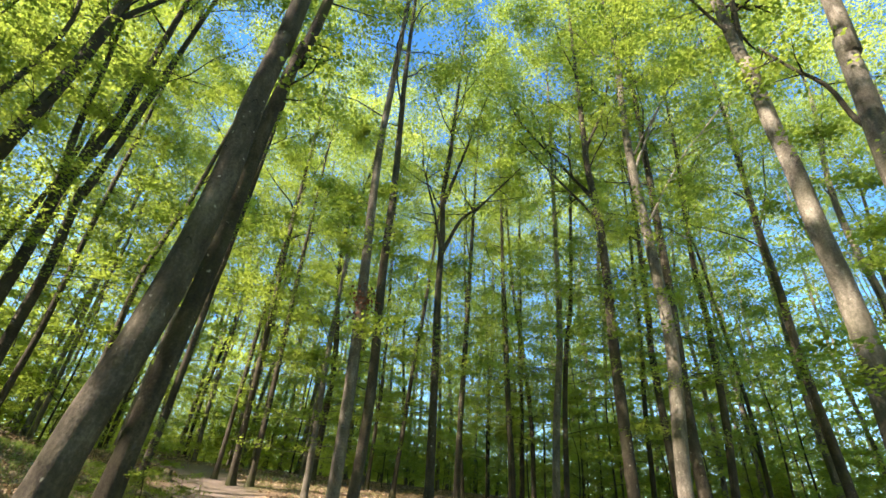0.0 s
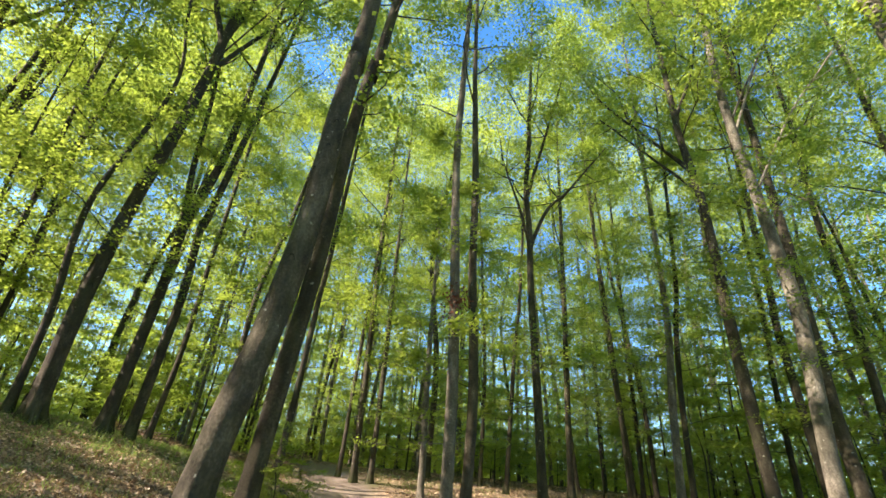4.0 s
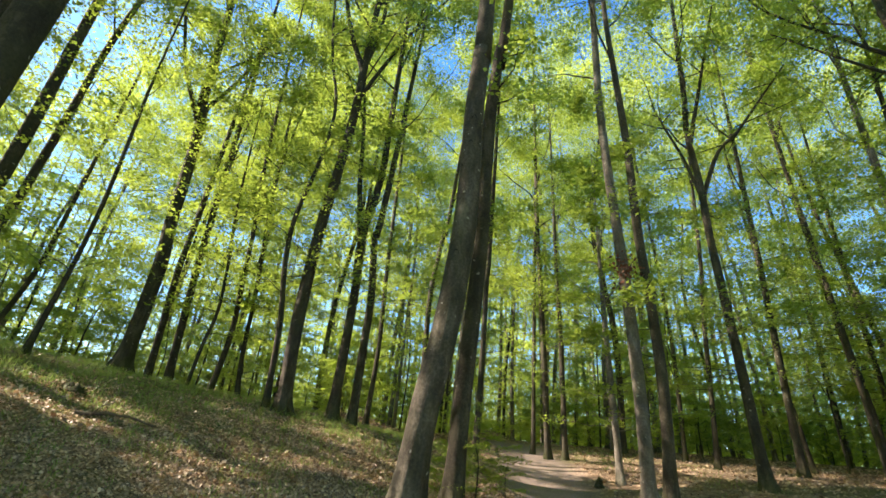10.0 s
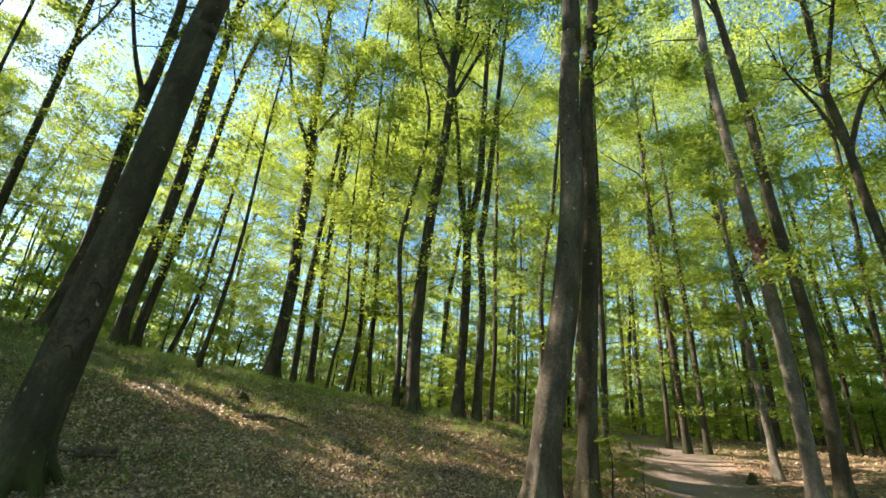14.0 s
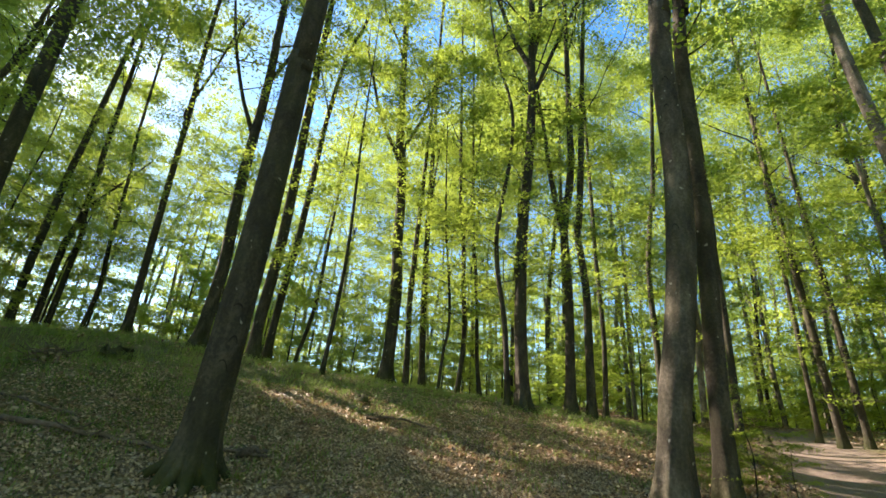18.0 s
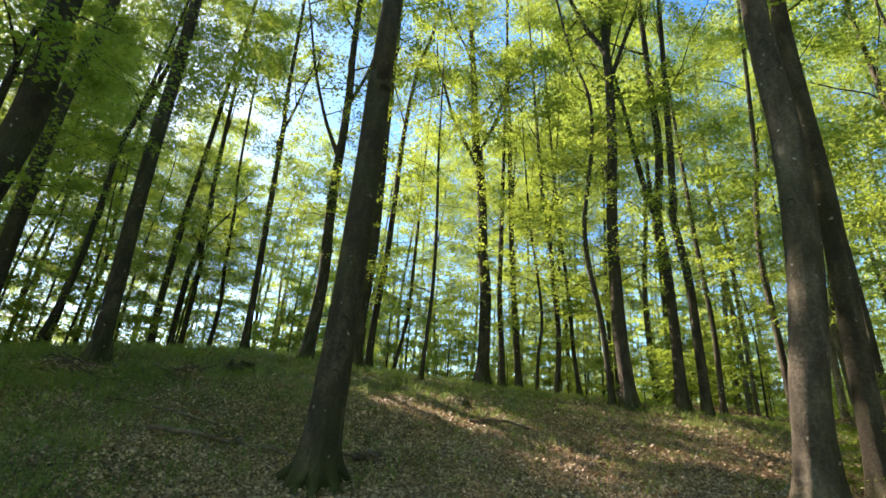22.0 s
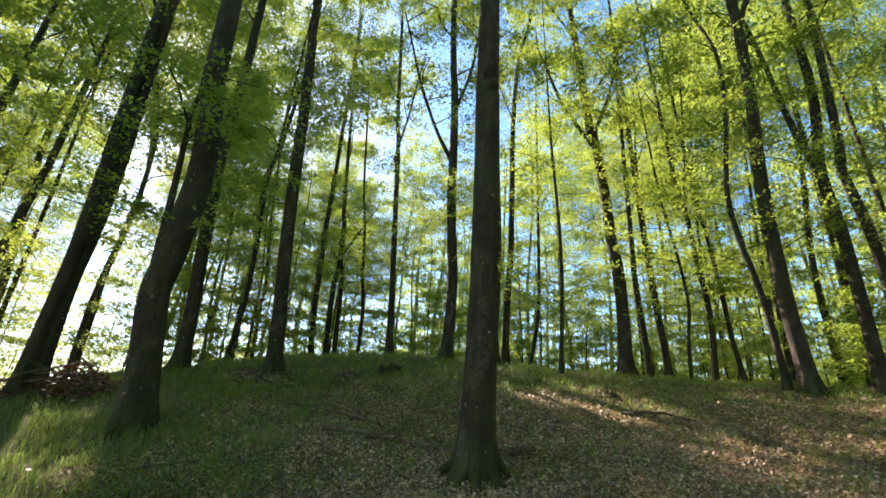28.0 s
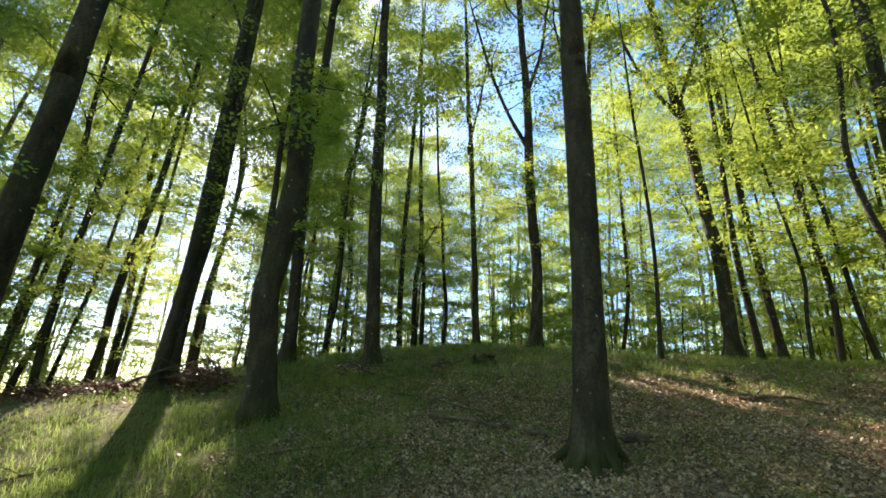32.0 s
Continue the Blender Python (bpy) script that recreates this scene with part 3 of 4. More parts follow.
# ---------------- the trees round the clearing ----------------
# x, y, trunk radius, and the bends of the trunk as (height, x offset, y offset)
TREES = (
    (-3.46, 4.89, 0.184, ((1.1, 0.08, 0.06), (2.2, 0.23, 0.16), (3.2, 0.33, 0.22), (4.5, 0.40, 0.26), (6.2, 0.40, 0.26), (7.6, 0.45, 0.29), (9.2, 0.48, 0.31), (27.0, 0.67, 0.42),)),
    (-3.33, 5.74, 0.126, ((1.4, 0.05, 0.03), (2.8, 0.12, 0.07), (3.8, 0.16, 0.09), (5.4, 0.18, 0.10), (7.0, 0.22, 0.12), (8.4, 0.32, 0.17), (9.5, 0.42, 0.23), (27.0, 1.31, 0.68),)),
    (-8.98, 7.54, 0.157, ((1.8, -0.07, -0.09), (3.5, -0.08, -0.10), (5.2, -0.05, -0.06), (7.1, 0.04, 0.05), (9.3, 0.09, 0.11), (10.9, 0.09, 0.10), (14.6, 0.09, 0.11), (26.0, 0.11, 0.12),)),
    (-9.36, 7.34, 0.070, ((2.0, -0.08, -0.10), (3.5, -0.22, -0.28), (4.9, -0.26, -0.33), (7.1, -0.08, -0.10), (9.1, -0.04, -0.05), (11.3, -0.35, -0.46), (14.4, -0.60, -0.81), (20.0, -0.83, -1.14),)),
    (-9.09, 9.21, 0.131, ((1.7, 0.02, 0.02), (3.7, 0.02, 0.02), (5.3, -0.03, -0.03), (6.9, 0.11, 0.11), (8.2, 0.17, 0.17), (10.1, 0.16, 0.15), (25.0, 0.11, 0.10),)),
    (-8.78, 9.66, 0.113, ((1.9, 0.00, 0.00), (3.6, -0.01, -0.01), (5.6, -0.14, -0.13), (7.3, -0.02, -0.02), (24.0, 0.57, 0.53),)),
    (-9.92, 11.51, 0.078, ((2.2, 0.07, 0.06), (4.1, 0.03, 0.03), (6.5, -0.03, -0.03), (20.0, -0.22, -0.19),)),
    (-12.11, 7.57, 0.074, ((1.6, 0.08, 0.13), (3.3, 0.02, 0.04), (5.1, -0.04, -0.06), (7.6, -0.17, -0.27), (20.0, -0.49, -0.79),)),
    (-11.83, 8.30, 0.061, ((1.2, -0.10, -0.14), (2.8, -0.14, -0.21), (4.4, -0.21, -0.31), (6.4, -0.31, -0.46), (18.0, -0.62, -0.92),)),
    (-13.72, 7.31, 0.104, ((1.5, -0.06, -0.10), (3.7, -0.12, -0.22), (5.5, -0.15, -0.28), (7.7, -0.18, -0.34), (11.1, -0.22, -0.43), (13.7, -0.27, -0.52), (25.0, -0.36, -0.70),)),
    (-11.89, 6.79, 0.044, ((1.1, 0.04, 0.07), (2.1, 0.10, 0.17), (3.7, 0.03, 0.06), (5.8, -0.09, -0.16), (12.0, -0.27, -0.46),)),
    (-13.71, 5.97, 0.191, ((1.7, 0.00, 0.01), (3.2, 0.00, 0.00), (4.5, -0.06, -0.12), (6.8, -0.11, -0.24), (8.8, -0.20, -0.41), (10.4, -0.28, -0.60), (27.0, -0.72, -1.59),)),
    (-14.08, 6.89, 0.096, ((1.1, -0.02, -0.05), (2.5, -0.06, -0.13), (3.7, -0.08, -0.17), (5.1, -0.07, -0.15), (22.0, -0.01, -0.02),)),
    (-12.58, 3.53, 0.057, ((1.8, 0.04, 0.12), (3.7, 0.05, 0.15), (6.1, 0.02, 0.07), (8.0, -0.00, -0.01), (15.0, -0.04, -0.14),)),
    (-5.74, 0.21, 0.192, ((1.8, 0.01, 0.05), (2.9, 0.01, 0.07), (4.5, 0.01, 0.07), (5.7, 0.01, 0.06), (7.4, 0.01, 0.07), (27.0, 0.01, 0.08),)),
    (-13.70, 0.50, 0.165, ((1.1, 0.01, 0.07), (2.5, 0.01, 0.10), (4.3, -0.00, -0.01), (5.9, -0.00, -0.06), (7.9, -0.00, -0.07), (9.8, -0.01, -0.13), (12.5, -0.02, -0.28), (26.0, -0.04, -0.67),)),
    (-13.72, 1.96, 0.157, ((0.9, -0.01, -0.07), (2.8, 0.00, 0.01), (4.3, 0.00, 0.02), (7.1, -0.01, -0.04), (8.8, -0.01, -0.09), (26.0, -0.06, -0.35),)),
    (-14.20, 2.40, 0.104, ((1.0, -0.00, -0.01), (2.6, 0.01, 0.07), (3.8, 0.03, 0.15), (6.1, 0.04, 0.19), (8.8, 0.05, 0.23), (11.9, 0.11, 0.48), (14.9, 0.26, 1.07), (24.0, 0.49, 1.96),)),
    (-15.79, -1.20, 0.104, ((0.9, 0.00, -0.05), (2.3, 0.00, -0.10), (4.1, 0.01, -0.19), (6.0, 0.01, -0.28), (8.6, 0.02, -0.41), (10.2, 0.03, -0.55), (24.0, 0.08, -1.18),)),
    (-10.78, -3.55, 0.161, ((1.4, 0.02, -0.08), (3.1, 0.05, -0.21), (5.1, 0.08, -0.31), (6.9, 0.10, -0.37), (9.2, 0.13, -0.50), (11.0, 0.15, -0.57), (26.0, 0.24, -0.86),)),
    (-18.16, -4.15, 0.113, ((2.2, 0.03, -0.16), (4.3, 0.04, -0.19), (5.9, 0.04, -0.21), (8.6, 0.03, -0.15), (24.0, -0.01, 0.02),)),
    (-18.91, -3.75, 0.104, ((3.1, 0.02, -0.10), (4.3, -0.00, 0.02), (6.4, 0.00, -0.01), (8.1, 0.03, -0.17), (24.0, 0.17, -0.95),)),
    (-18.89, -3.44, 0.087, ((2.7, 0.01, -0.05), (4.0, 0.02, -0.11), (6.0, 0.05, -0.33), (20.0, 0.18, -1.09),)),
    (-18.73, -2.59, 0.070, ((1.9, -0.01, 0.10), (3.6, 0.01, -0.08), (6.1, 0.03, -0.26), (8.4, 0.07, -0.53), (20.0, 0.16, -1.22),)),
    (-19.53, -7.58, 0.139, ((3.2, -0.01, 0.03), (6.6, -0.03, 0.09), (9.2, 0.03, -0.07), (10.9, -0.03, 0.09), (12.5, -0.12, 0.34), (25.0, -0.45, 1.30),)),
    (-22.83, -7.71, 0.096, ((2.4, 0.01, -0.04), (4.7, 0.03, -0.11), (6.1, 0.02, -0.05), (8.6, 0.09, -0.29), (10.8, 0.15, -0.47), (24.0, 0.34, -1.02),)),
    (-7.54, -4.54, 0.228, ((0.9, 0.03, -0.07), (2.0, 0.09, -0.19), (2.6, 0.06, -0.13), (3.4, 0.03, -0.07), (4.4, 0.01, -0.03), (5.8, 0.07, -0.14), (7.8, 0.13, -0.26), (26.0, 0.38, -0.77),)),
    (-11.27, -5.74, 0.157, ((1.2, 0.02, -0.04), (2.9, 0.06, -0.13), (5.4, 0.11, -0.26), (7.1, 0.10, -0.23), (8.7, 0.09, -0.20), (11.0, 0.09, -0.22), (25.0, 0.12, -0.28),)),
    (-9.48, -7.74, 0.146, ((1.3, -0.04, 0.06), (2.6, -0.08, 0.11), (3.8, -0.08, 0.12), (5.4, -0.07, 0.11), (6.9, -0.06, 0.09), (25.0, 0.00, -0.00),)),
    (-9.67, -7.58, 0.135, ((2.0, -0.00, 0.00), (3.0, -0.04, 0.06), (4.4, -0.07, 0.11), (6.4, -0.07, 0.10), (8.4, -0.05, 0.07), (25.0, 0.03, -0.04),)),
    (-13.52, -12.82, 0.131, ((1.9, -0.14, 0.16), (3.6, -0.13, 0.15), (5.4, -0.22, 0.26), (7.3, -0.32, 0.38), (9.0, -0.38, 0.45), (24.0, -0.65, 0.78),)),
    (-12.26, -13.06, 0.104, ((1.8, 0.09, -0.09), (3.1, 0.10, -0.10), (3.8, 0.13, -0.13), (5.3, 0.05, -0.05), (6.7, 0.03, -0.03), (8.8, 0.00, -0.00), (11.2, -0.08, 0.08), (24.0, -0.30, 0.31),)),
    (-14.75, -16.61, 0.104, ((2.4, -0.17, 0.17), (4.0, -0.38, 0.38), (5.7, -0.42, 0.42), (7.3, -0.50, 0.50), (22.0, -0.87, 0.87),)),
    (-13.67, -16.08, 0.122, ((1.8, -0.04, 0.04), (4.1, -0.13, 0.12), (6.1, -0.18, 0.16), (8.1, -0.27, 0.25), (10.7, -0.23, 0.22), (12.7, -0.14, 0.13), (24.0, 0.13, -0.12),)),
    (-15.26, -13.33, 0.078, ((1.3, -0.02, 0.02), (3.4, -0.06, 0.08), (5.6, -0.09, 0.12), (7.1, -0.11, 0.13), (20.0, -0.16, 0.20),)),
    (-15.01, -15.46, 0.078, ((1.7, -0.07, 0.07), (3.8, -0.21, 0.22), (5.9, -0.36, 0.39), (7.8, -0.43, 0.46), (20.0, -0.65, 0.70),)),
    (-4.85, -6.88, 0.183, ((1.6, 0.00, -0.00), (2.7, 0.01, -0.01), (3.9, 0.01, -0.01), (5.0, -0.00, 0.00), (6.2, 0.02, -0.02), (7.1, 0.03, -0.02), (26.0, 0.07, -0.06),)),
    (-15.49, -6.39, 0.078, ((2.5, -0.10, 0.29), (6.7, -0.07, 0.21), (9.3, -0.12, 0.36), (20.0, -0.22, 0.67),)),
    (-16.81, 3.76, 0.070, ((1.5, 0.08, 0.30), (2.7, 0.12, 0.43), (4.9, 0.13, 0.46), (18.0, 0.16, 0.56),)),
    (0.21, 13.96, 0.122, ((3.1, -0.11, 0.00), (6.4, -0.25, 0.00), (8.6, -0.27, 0.00), (10.6, -0.37, 0.00), (13.2, -0.22, 0.00), (25.0, 0.13, 0.00),)),
    (3.77, 15.02, 0.113, ((2.8, 0.16, -0.04), (4.8, 0.34, -0.09), (6.4, 0.42, -0.11), (8.8, 0.45, -0.12), (24.0, 0.54, -0.15),)),
    (4.22, 15.45, 0.087, ((3.4, 0.12, -0.03), (5.7, 0.31, -0.09), (8.3, 0.60, -0.18), (22.0, 1.35, -0.40),)),
    (5.05, 12.45, 0.148, ((1.1, -0.01, 0.00), (3.2, -0.04, 0.02), (5.1, -0.05, 0.02), (7.3, -0.03, 0.01), (9.2, -0.05, 0.02), (11.4, -0.21, 0.08), (13.6, -0.23, 0.09), (26.0, -0.29, 0.11),)),
    (5.75, 11.49, 0.166, ((1.5, 0.06, -0.03), (2.6, 0.13, -0.07), (4.8, 0.29, -0.15), (6.7, 0.26, -0.13), (8.8, 0.19, -0.10), (11.3, 0.11, -0.06), (14.0, 0.16, -0.08), (16.8, 0.26, -0.13), (19.5, 0.12, -0.07), (29.1, -0.12, 0.07),)),
    (6.70, 12.28, 0.148, ((1.3, -0.02, 0.01), (2.6, -0.06, 0.03), (4.4, -0.01, 0.01), (6.6, 0.05, -0.03), (8.6, 0.09, -0.05), (25.0, 0.23, -0.13),)),
    (6.25, 6.59, 0.174, ((3.1, 0.12, -0.12), (3.6, 0.15, -0.15), (4.8, 0.15, -0.15), (5.9, 0.13, -0.13), (7.3, 0.13, -0.13), (8.4, 0.09, -0.09), (10.3, 0.08, -0.08), (12.0, 0.02, -0.02), (27.0, -0.23, 0.22),)),
    (6.73, 5.44, 0.183, ((5.8, 0.09, -0.12), (6.7, 0.12, -0.15), (7.9, 0.18, -0.24), (9.3, 0.25, -0.32), (10.4, 0.33, -0.44), (27.0, 0.97, -1.33),)),
    (8.41, 14.07, 0.109, ((1.3, 0.06, -0.03), (3.7, 0.23, -0.14), (6.6, 0.31, -0.19), (8.7, 0.29, -0.18), (11.1, 0.41, -0.26), (13.0, 0.52, -0.33), (24.0, 0.83, -0.52),)),
    (11.50, 13.68, 0.139, ((1.8, -0.04, 0.03), (4.4, -0.12, 0.10), (6.1, -0.15, 0.12), (8.2, -0.11, 0.09), (10.5, -0.14, 0.12), (12.3, -0.10, 0.08), (25.0, 0.03, -0.03),)),
    (7.02, 14.27, 0.113, ((1.6, -0.02, 0.01), (4.1, -0.07, 0.04), (5.7, -0.08, 0.04), (7.8, 0.02, -0.01), (23.0, 0.38, -0.19),)),
    (-1.61, 9.69, 0.122, ((2.2, -0.01, -0.00), (3.8, -0.06, -0.01), (5.7, -0.16, -0.03), (7.9, -0.28, -0.05), (9.9, -0.34, -0.06), (12.3, -0.32, -0.06), (26.0, -0.28, -0.05),)),
    (-1.37, 10.31, 0.113, ((2.1, 0.09, 0.01), (3.8, 0.05, 0.01), (5.7, -0.06, -0.01), (8.4, -0.11, -0.02), (11.0, -0.23, -0.03), (14.3, -0.36, -0.05), (26.0, -0.60, -0.09),)),
    (-2.97, 13.69, 0.089, ((1.8, -0.06, -0.01), (3.7, -0.13, -0.03), (5.9, -0.17, -0.04), (11.0, -0.23, -0.05),)),
    (-1.07, 18.79, 0.087, ((2.5, 0.16, 0.01), (5.4, 0.32, 0.02), (8.8, 0.58, 0.03), (22.0, 1.08, 0.05),)),
    (1.19, 18.53, 0.113, ((2.5, 0.01, -0.00), (5.2, 0.05, -0.00), (8.4, 0.10, -0.01), (23.0, 0.22, -0.01),)),
    (3.47, 20.15, 0.122, ((2.0, -0.07, 0.01), (5.5, -0.27, 0.04), (9.4, -0.43, 0.07), (24.0, -0.74, 0.11),)),
    (4.07, 21.46, 0.078, ((2.8, 0.04, -0.01), (6.7, 0.04, -0.01), (20.0, 0.06, -0.01),)),
    (-5.32, 16.46, 0.087, ((2.2, -0.03, -0.01), (5.1, -0.09, -0.03), (8.0, -0.19, -0.06), (20.0, -0.42, -0.14),)),
    (-5.90, 16.43, 0.109, ((3.1, -0.10, -0.04), (6.5, -0.23, -0.08), (9.7, -0.35, -0.13), (22.0, -0.57, -0.22),)),
    (-6.97, 17.80, 0.078, ((2.6, 0.00, 0.00), (5.4, 0.02, 0.01), (20.0, 0.08, 0.03),)),
    (-6.41, 12.13, 0.087, ((2.7, 0.06, 0.03), (5.2, 0.08, 0.04), (7.3, 0.13, 0.07), (22.0, 0.30, 0.15),)),
    (-8.84, 12.78, 0.096, ((2.6, -0.00, -0.00), (5.0, -0.01, -0.01), (7.3, 0.20, 0.14), (8.6, 0.36, 0.24), (22.0, 1.22, 0.81),)),
    (3.17, 18.69, 0.087, ((4.0, -0.11, 0.02), (8.5, -0.28, 0.05), (11.1, -0.43, 0.07), (22.0, -0.73, 0.11),)),
    (1.70, 21.64, 0.087, ((3.3, -0.29, 0.02), (8.1, -0.27, 0.02), (12.4, -0.56, 0.04), (22.0, -0.89, 0.06),)),
    (4.46, 21.03, 0.096, ((3.5, -0.04, 0.01), (7.1, -0.42, 0.09), (10.8, -0.86, 0.16), (22.0, -1.53, 0.28),)),
    (7.39, 16.70, 0.087, ((1.5, 0.04, -0.02), (4.3, 0.14, -0.06), (7.3, 0.33, -0.15), (20.0, 0.73, -0.34),)),
)
# the buttress roots that show on single trees, by their compass angles
ROOTS = {0: (), 26: (), 14: (-118, -38, -8, 28, 85, 175)}
trees = []
for i, (x, y, radius, bends) in enumerate(TREES):
    small = radius < 0.1
    # trees in the sun get bark lightened for it, tree 0 about half as much
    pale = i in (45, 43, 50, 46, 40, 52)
    trees.append(beech(x, y, radius, bends, 100 + i,
          "slender grey young beech on the forest floor" if small else ("beech with fresh green leaves, bark coloured pale for sunlight" if pale else "tall grey-brown beech trunk with fresh green crown"),
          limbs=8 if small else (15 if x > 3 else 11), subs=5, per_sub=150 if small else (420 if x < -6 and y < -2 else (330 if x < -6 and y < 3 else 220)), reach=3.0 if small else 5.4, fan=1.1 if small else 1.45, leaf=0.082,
          crown_base=0.37, flare=0.8 if radius > 0.14 and math.hypot(x, y) < 12 else 1.0, sides=10 if small else (36 if radius > 0.15 else 20), bark=BARK_HALF_LIT if i == 0 else (BARK_LIT if pale else BARK), low=0 if math.hypot(x, y) < 8 else (6 if math.hypot(x, y) < 11 else 15), roots=ROOTS.get(i), swell=0.26 if i == 14 else 0.1))

# the stout forks and long boughs of single trees: tree, radius, and bends as (height, x offset, y offset)
FORKS = (
    (1, 0.068, ((6.1, 0.11, 0.06), (6.8, 0.18, 0.10), (7.8, 0.32, 0.17), (9.4, 0.44, 0.23),)),
    (2, 0.116, ((11.0, 0.03, 0.03), (12.1, -0.28, -0.34), (13.6, -0.56, -0.70), (14.8, -0.72, -0.92),)),
    (2, 0.119, ((10.8, 0.08, 0.09), (12.8, 0.25, 0.29), (15.0, 0.31, 0.34),)),
    (2, 0.087, ((9.6, 0.11, 0.13), (11.5, 0.56, 0.61), (13.6, 1.17, 1.19), (14.6, 1.61, 1.56),)),
    (39, 0.082, ((8.3, -0.13, 0.00), (9.5, 0.37, -0.00), (10.1, 1.01, -0.04), (11.1, 1.81, -0.13),)),
    (39, 0.088, ((10.1, -0.32, 0.00), (12.1, 0.18, 0.00), (14.3, 0.73, -0.02),)),
    (39, 0.074, ((7.7, -0.23, 0.00), (9.4, -0.56, -0.00), (10.8, -0.95, -0.02),)),
    (4, 0.106, ((5.1, -0.04, -0.04), (7.0, -0.27, -0.28), (9.1, -0.42, -0.44), (10.8, -0.58, -0.60),)),
    (26, 0.084, ((2.4, 0.14, -0.28), (3.8, 0.16, -0.32), (5.2, 0.19, -0.37), (6.0, 0.17, -0.35),)),
    (7, 0.063, ((5.3, -0.05, -0.08), (6.6, 0.06, 0.09), (8.8, 0.15, 0.24),)),
    (15, 0.089, ((7.0, -0.02, -0.24), (8.1, -0.05, -0.75), (9.9, -0.07, -1.36), (11.7, -0.06, -1.81),)),
    (15, 0.092, ((8.7, -0.01, -0.12), (10.5, 0.05, 0.42), (12.6, 0.09, 0.71),)),
    (11, 0.103, ((8.4, -0.25, -0.54), (10.1, -0.57, -1.31), (11.9, -0.75, -1.82),)),
    (11, 0.098, ((8.6, -0.18, -0.39), (10.3, 0.09, 0.18), (11.8, 0.27, 0.53),)),
    (42, 0.066, ((10.0, -0.15, 0.06), (11.8, -1.11, 0.39), (14.1, -2.45, 0.73), (15.8, -3.01, 0.83),)),
    (42, 0.064, ((9.2, -0.08, 0.03), (10.7, -0.98, 0.35), (12.0, -1.78, 0.58),)),
    (42, 0.08, ((12.2, -0.24, 0.09), (14.0, 0.46, -0.20), (15.4, 0.78, -0.34),)),
    (43, 0.058, ((10.6, 0.17, -0.09), (11.6, 0.53, -0.28), (12.5, 0.87, -0.48),)),
    (43, 0.047, ((8.6, 0.30, -0.16), (10.6, 1.31, -0.76), (11.5, 1.97, -1.22),)),
    (46, 0.056, ((7.6, 0.03, -0.05), (8.5, -0.04, 0.05), (9.3, -0.26, 0.31), (9.8, -0.38, 0.44),)),
    (45, 0.120, ((10.6, 0.05, -0.05), (11.6, 0.14, -0.14), (12.9, 0.24, -0.24),)),
    (9, 0.065, ((4.7, -0.14, -0.26), (7.3, -0.14, -0.26), (9.2, -0.08, -0.17),)),
    (21, 0.083, ((3.6, 0.01, -0.05), (4.7, -0.01, 0.07), (6.1, -0.11, 0.76),)),
    (18, 0.069, ((7.7, 0.02, -0.45), (9.6, 0.01, -0.09), (11.3, 0.00, 0.15),)),
)
for k, (i, radius, bends) in enumerate(FORKS):
    rng = np.random.default_rng(700 + k)
    pts = np.array([(ox, oy, h) for h, ox, oy in bends])
    tip = pts[-1] + (pts[-1] - pts[-2]) * 0.9
    trunk = np.array(TREES[i][3])
    h0 = pts[0, 2] - 0.45
    start = np.array([np.interp(h0, trunk[:, 0], trunk[:, 1]), np.interp(h0, trunk[:, 0], trunk[:, 2]), h0])
    line = spline(np.vstack([start, pts, tip]), 18)
    wood = [tube(line, radius * np.linspace(1, 0.3, 18), 8, 0.03, rng)]
    spots = []
    for j in range(9):
        u = int(rng.integers(7, 17))
        ang = rng.uniform(0, 6.28)
        end = line[u] + rng.uniform(0.7, 1.7) * np.array([math.cos(ang), math.sin(ang), rng.uniform(-0.1, 0.5)])
        wood.append(tube(np.array([line[u], (line[u] + end) / 2 + rng.normal(0, 0.06, 3), end]), radius * np.array([0.35, 0.22, 0.08]), 4))
        spots.append(spray_points(line[u], end, rng, 85, 0.5))
    v, f = joined(wood)
    limb = mesh_object("limb", v, f, DEADWOOD_PALE if k in (18, 17) else BARK, trees[i])
    if k not in (17, 18):
        spots = np.vstack(spots)
        v, f = leaves(spots[~sunny(spots + np.array(trees[i].location))], rng, 0.095)
        tagged(mesh_object("leaf_spray", v, f, LEAF, limb), kind="stuff")

# ---------------- the forest behind ----------------
rng = np.random.default_rng(7)
taken = [(x, y) for x, y, *_ in TREES]


def pattern(k, tall, seed, **how):
    lean = rng.normal(0, 0.35, (4, 2))
    bends = tuple((tall * q, float(lean[j, 0]) * q * 2, float(lean[j, 1]) * q * 2) for j, q in enumerate((0.2, 0.45, 0.7, 1.0)))
    # most of these trunks take the lightened bark, which stands in for haze
    return beech(0, 0, 0.085 + 0.018 * k, bends, seed + k, bark=BARK if k % 3 == 0 else BARK_LIT, **how)


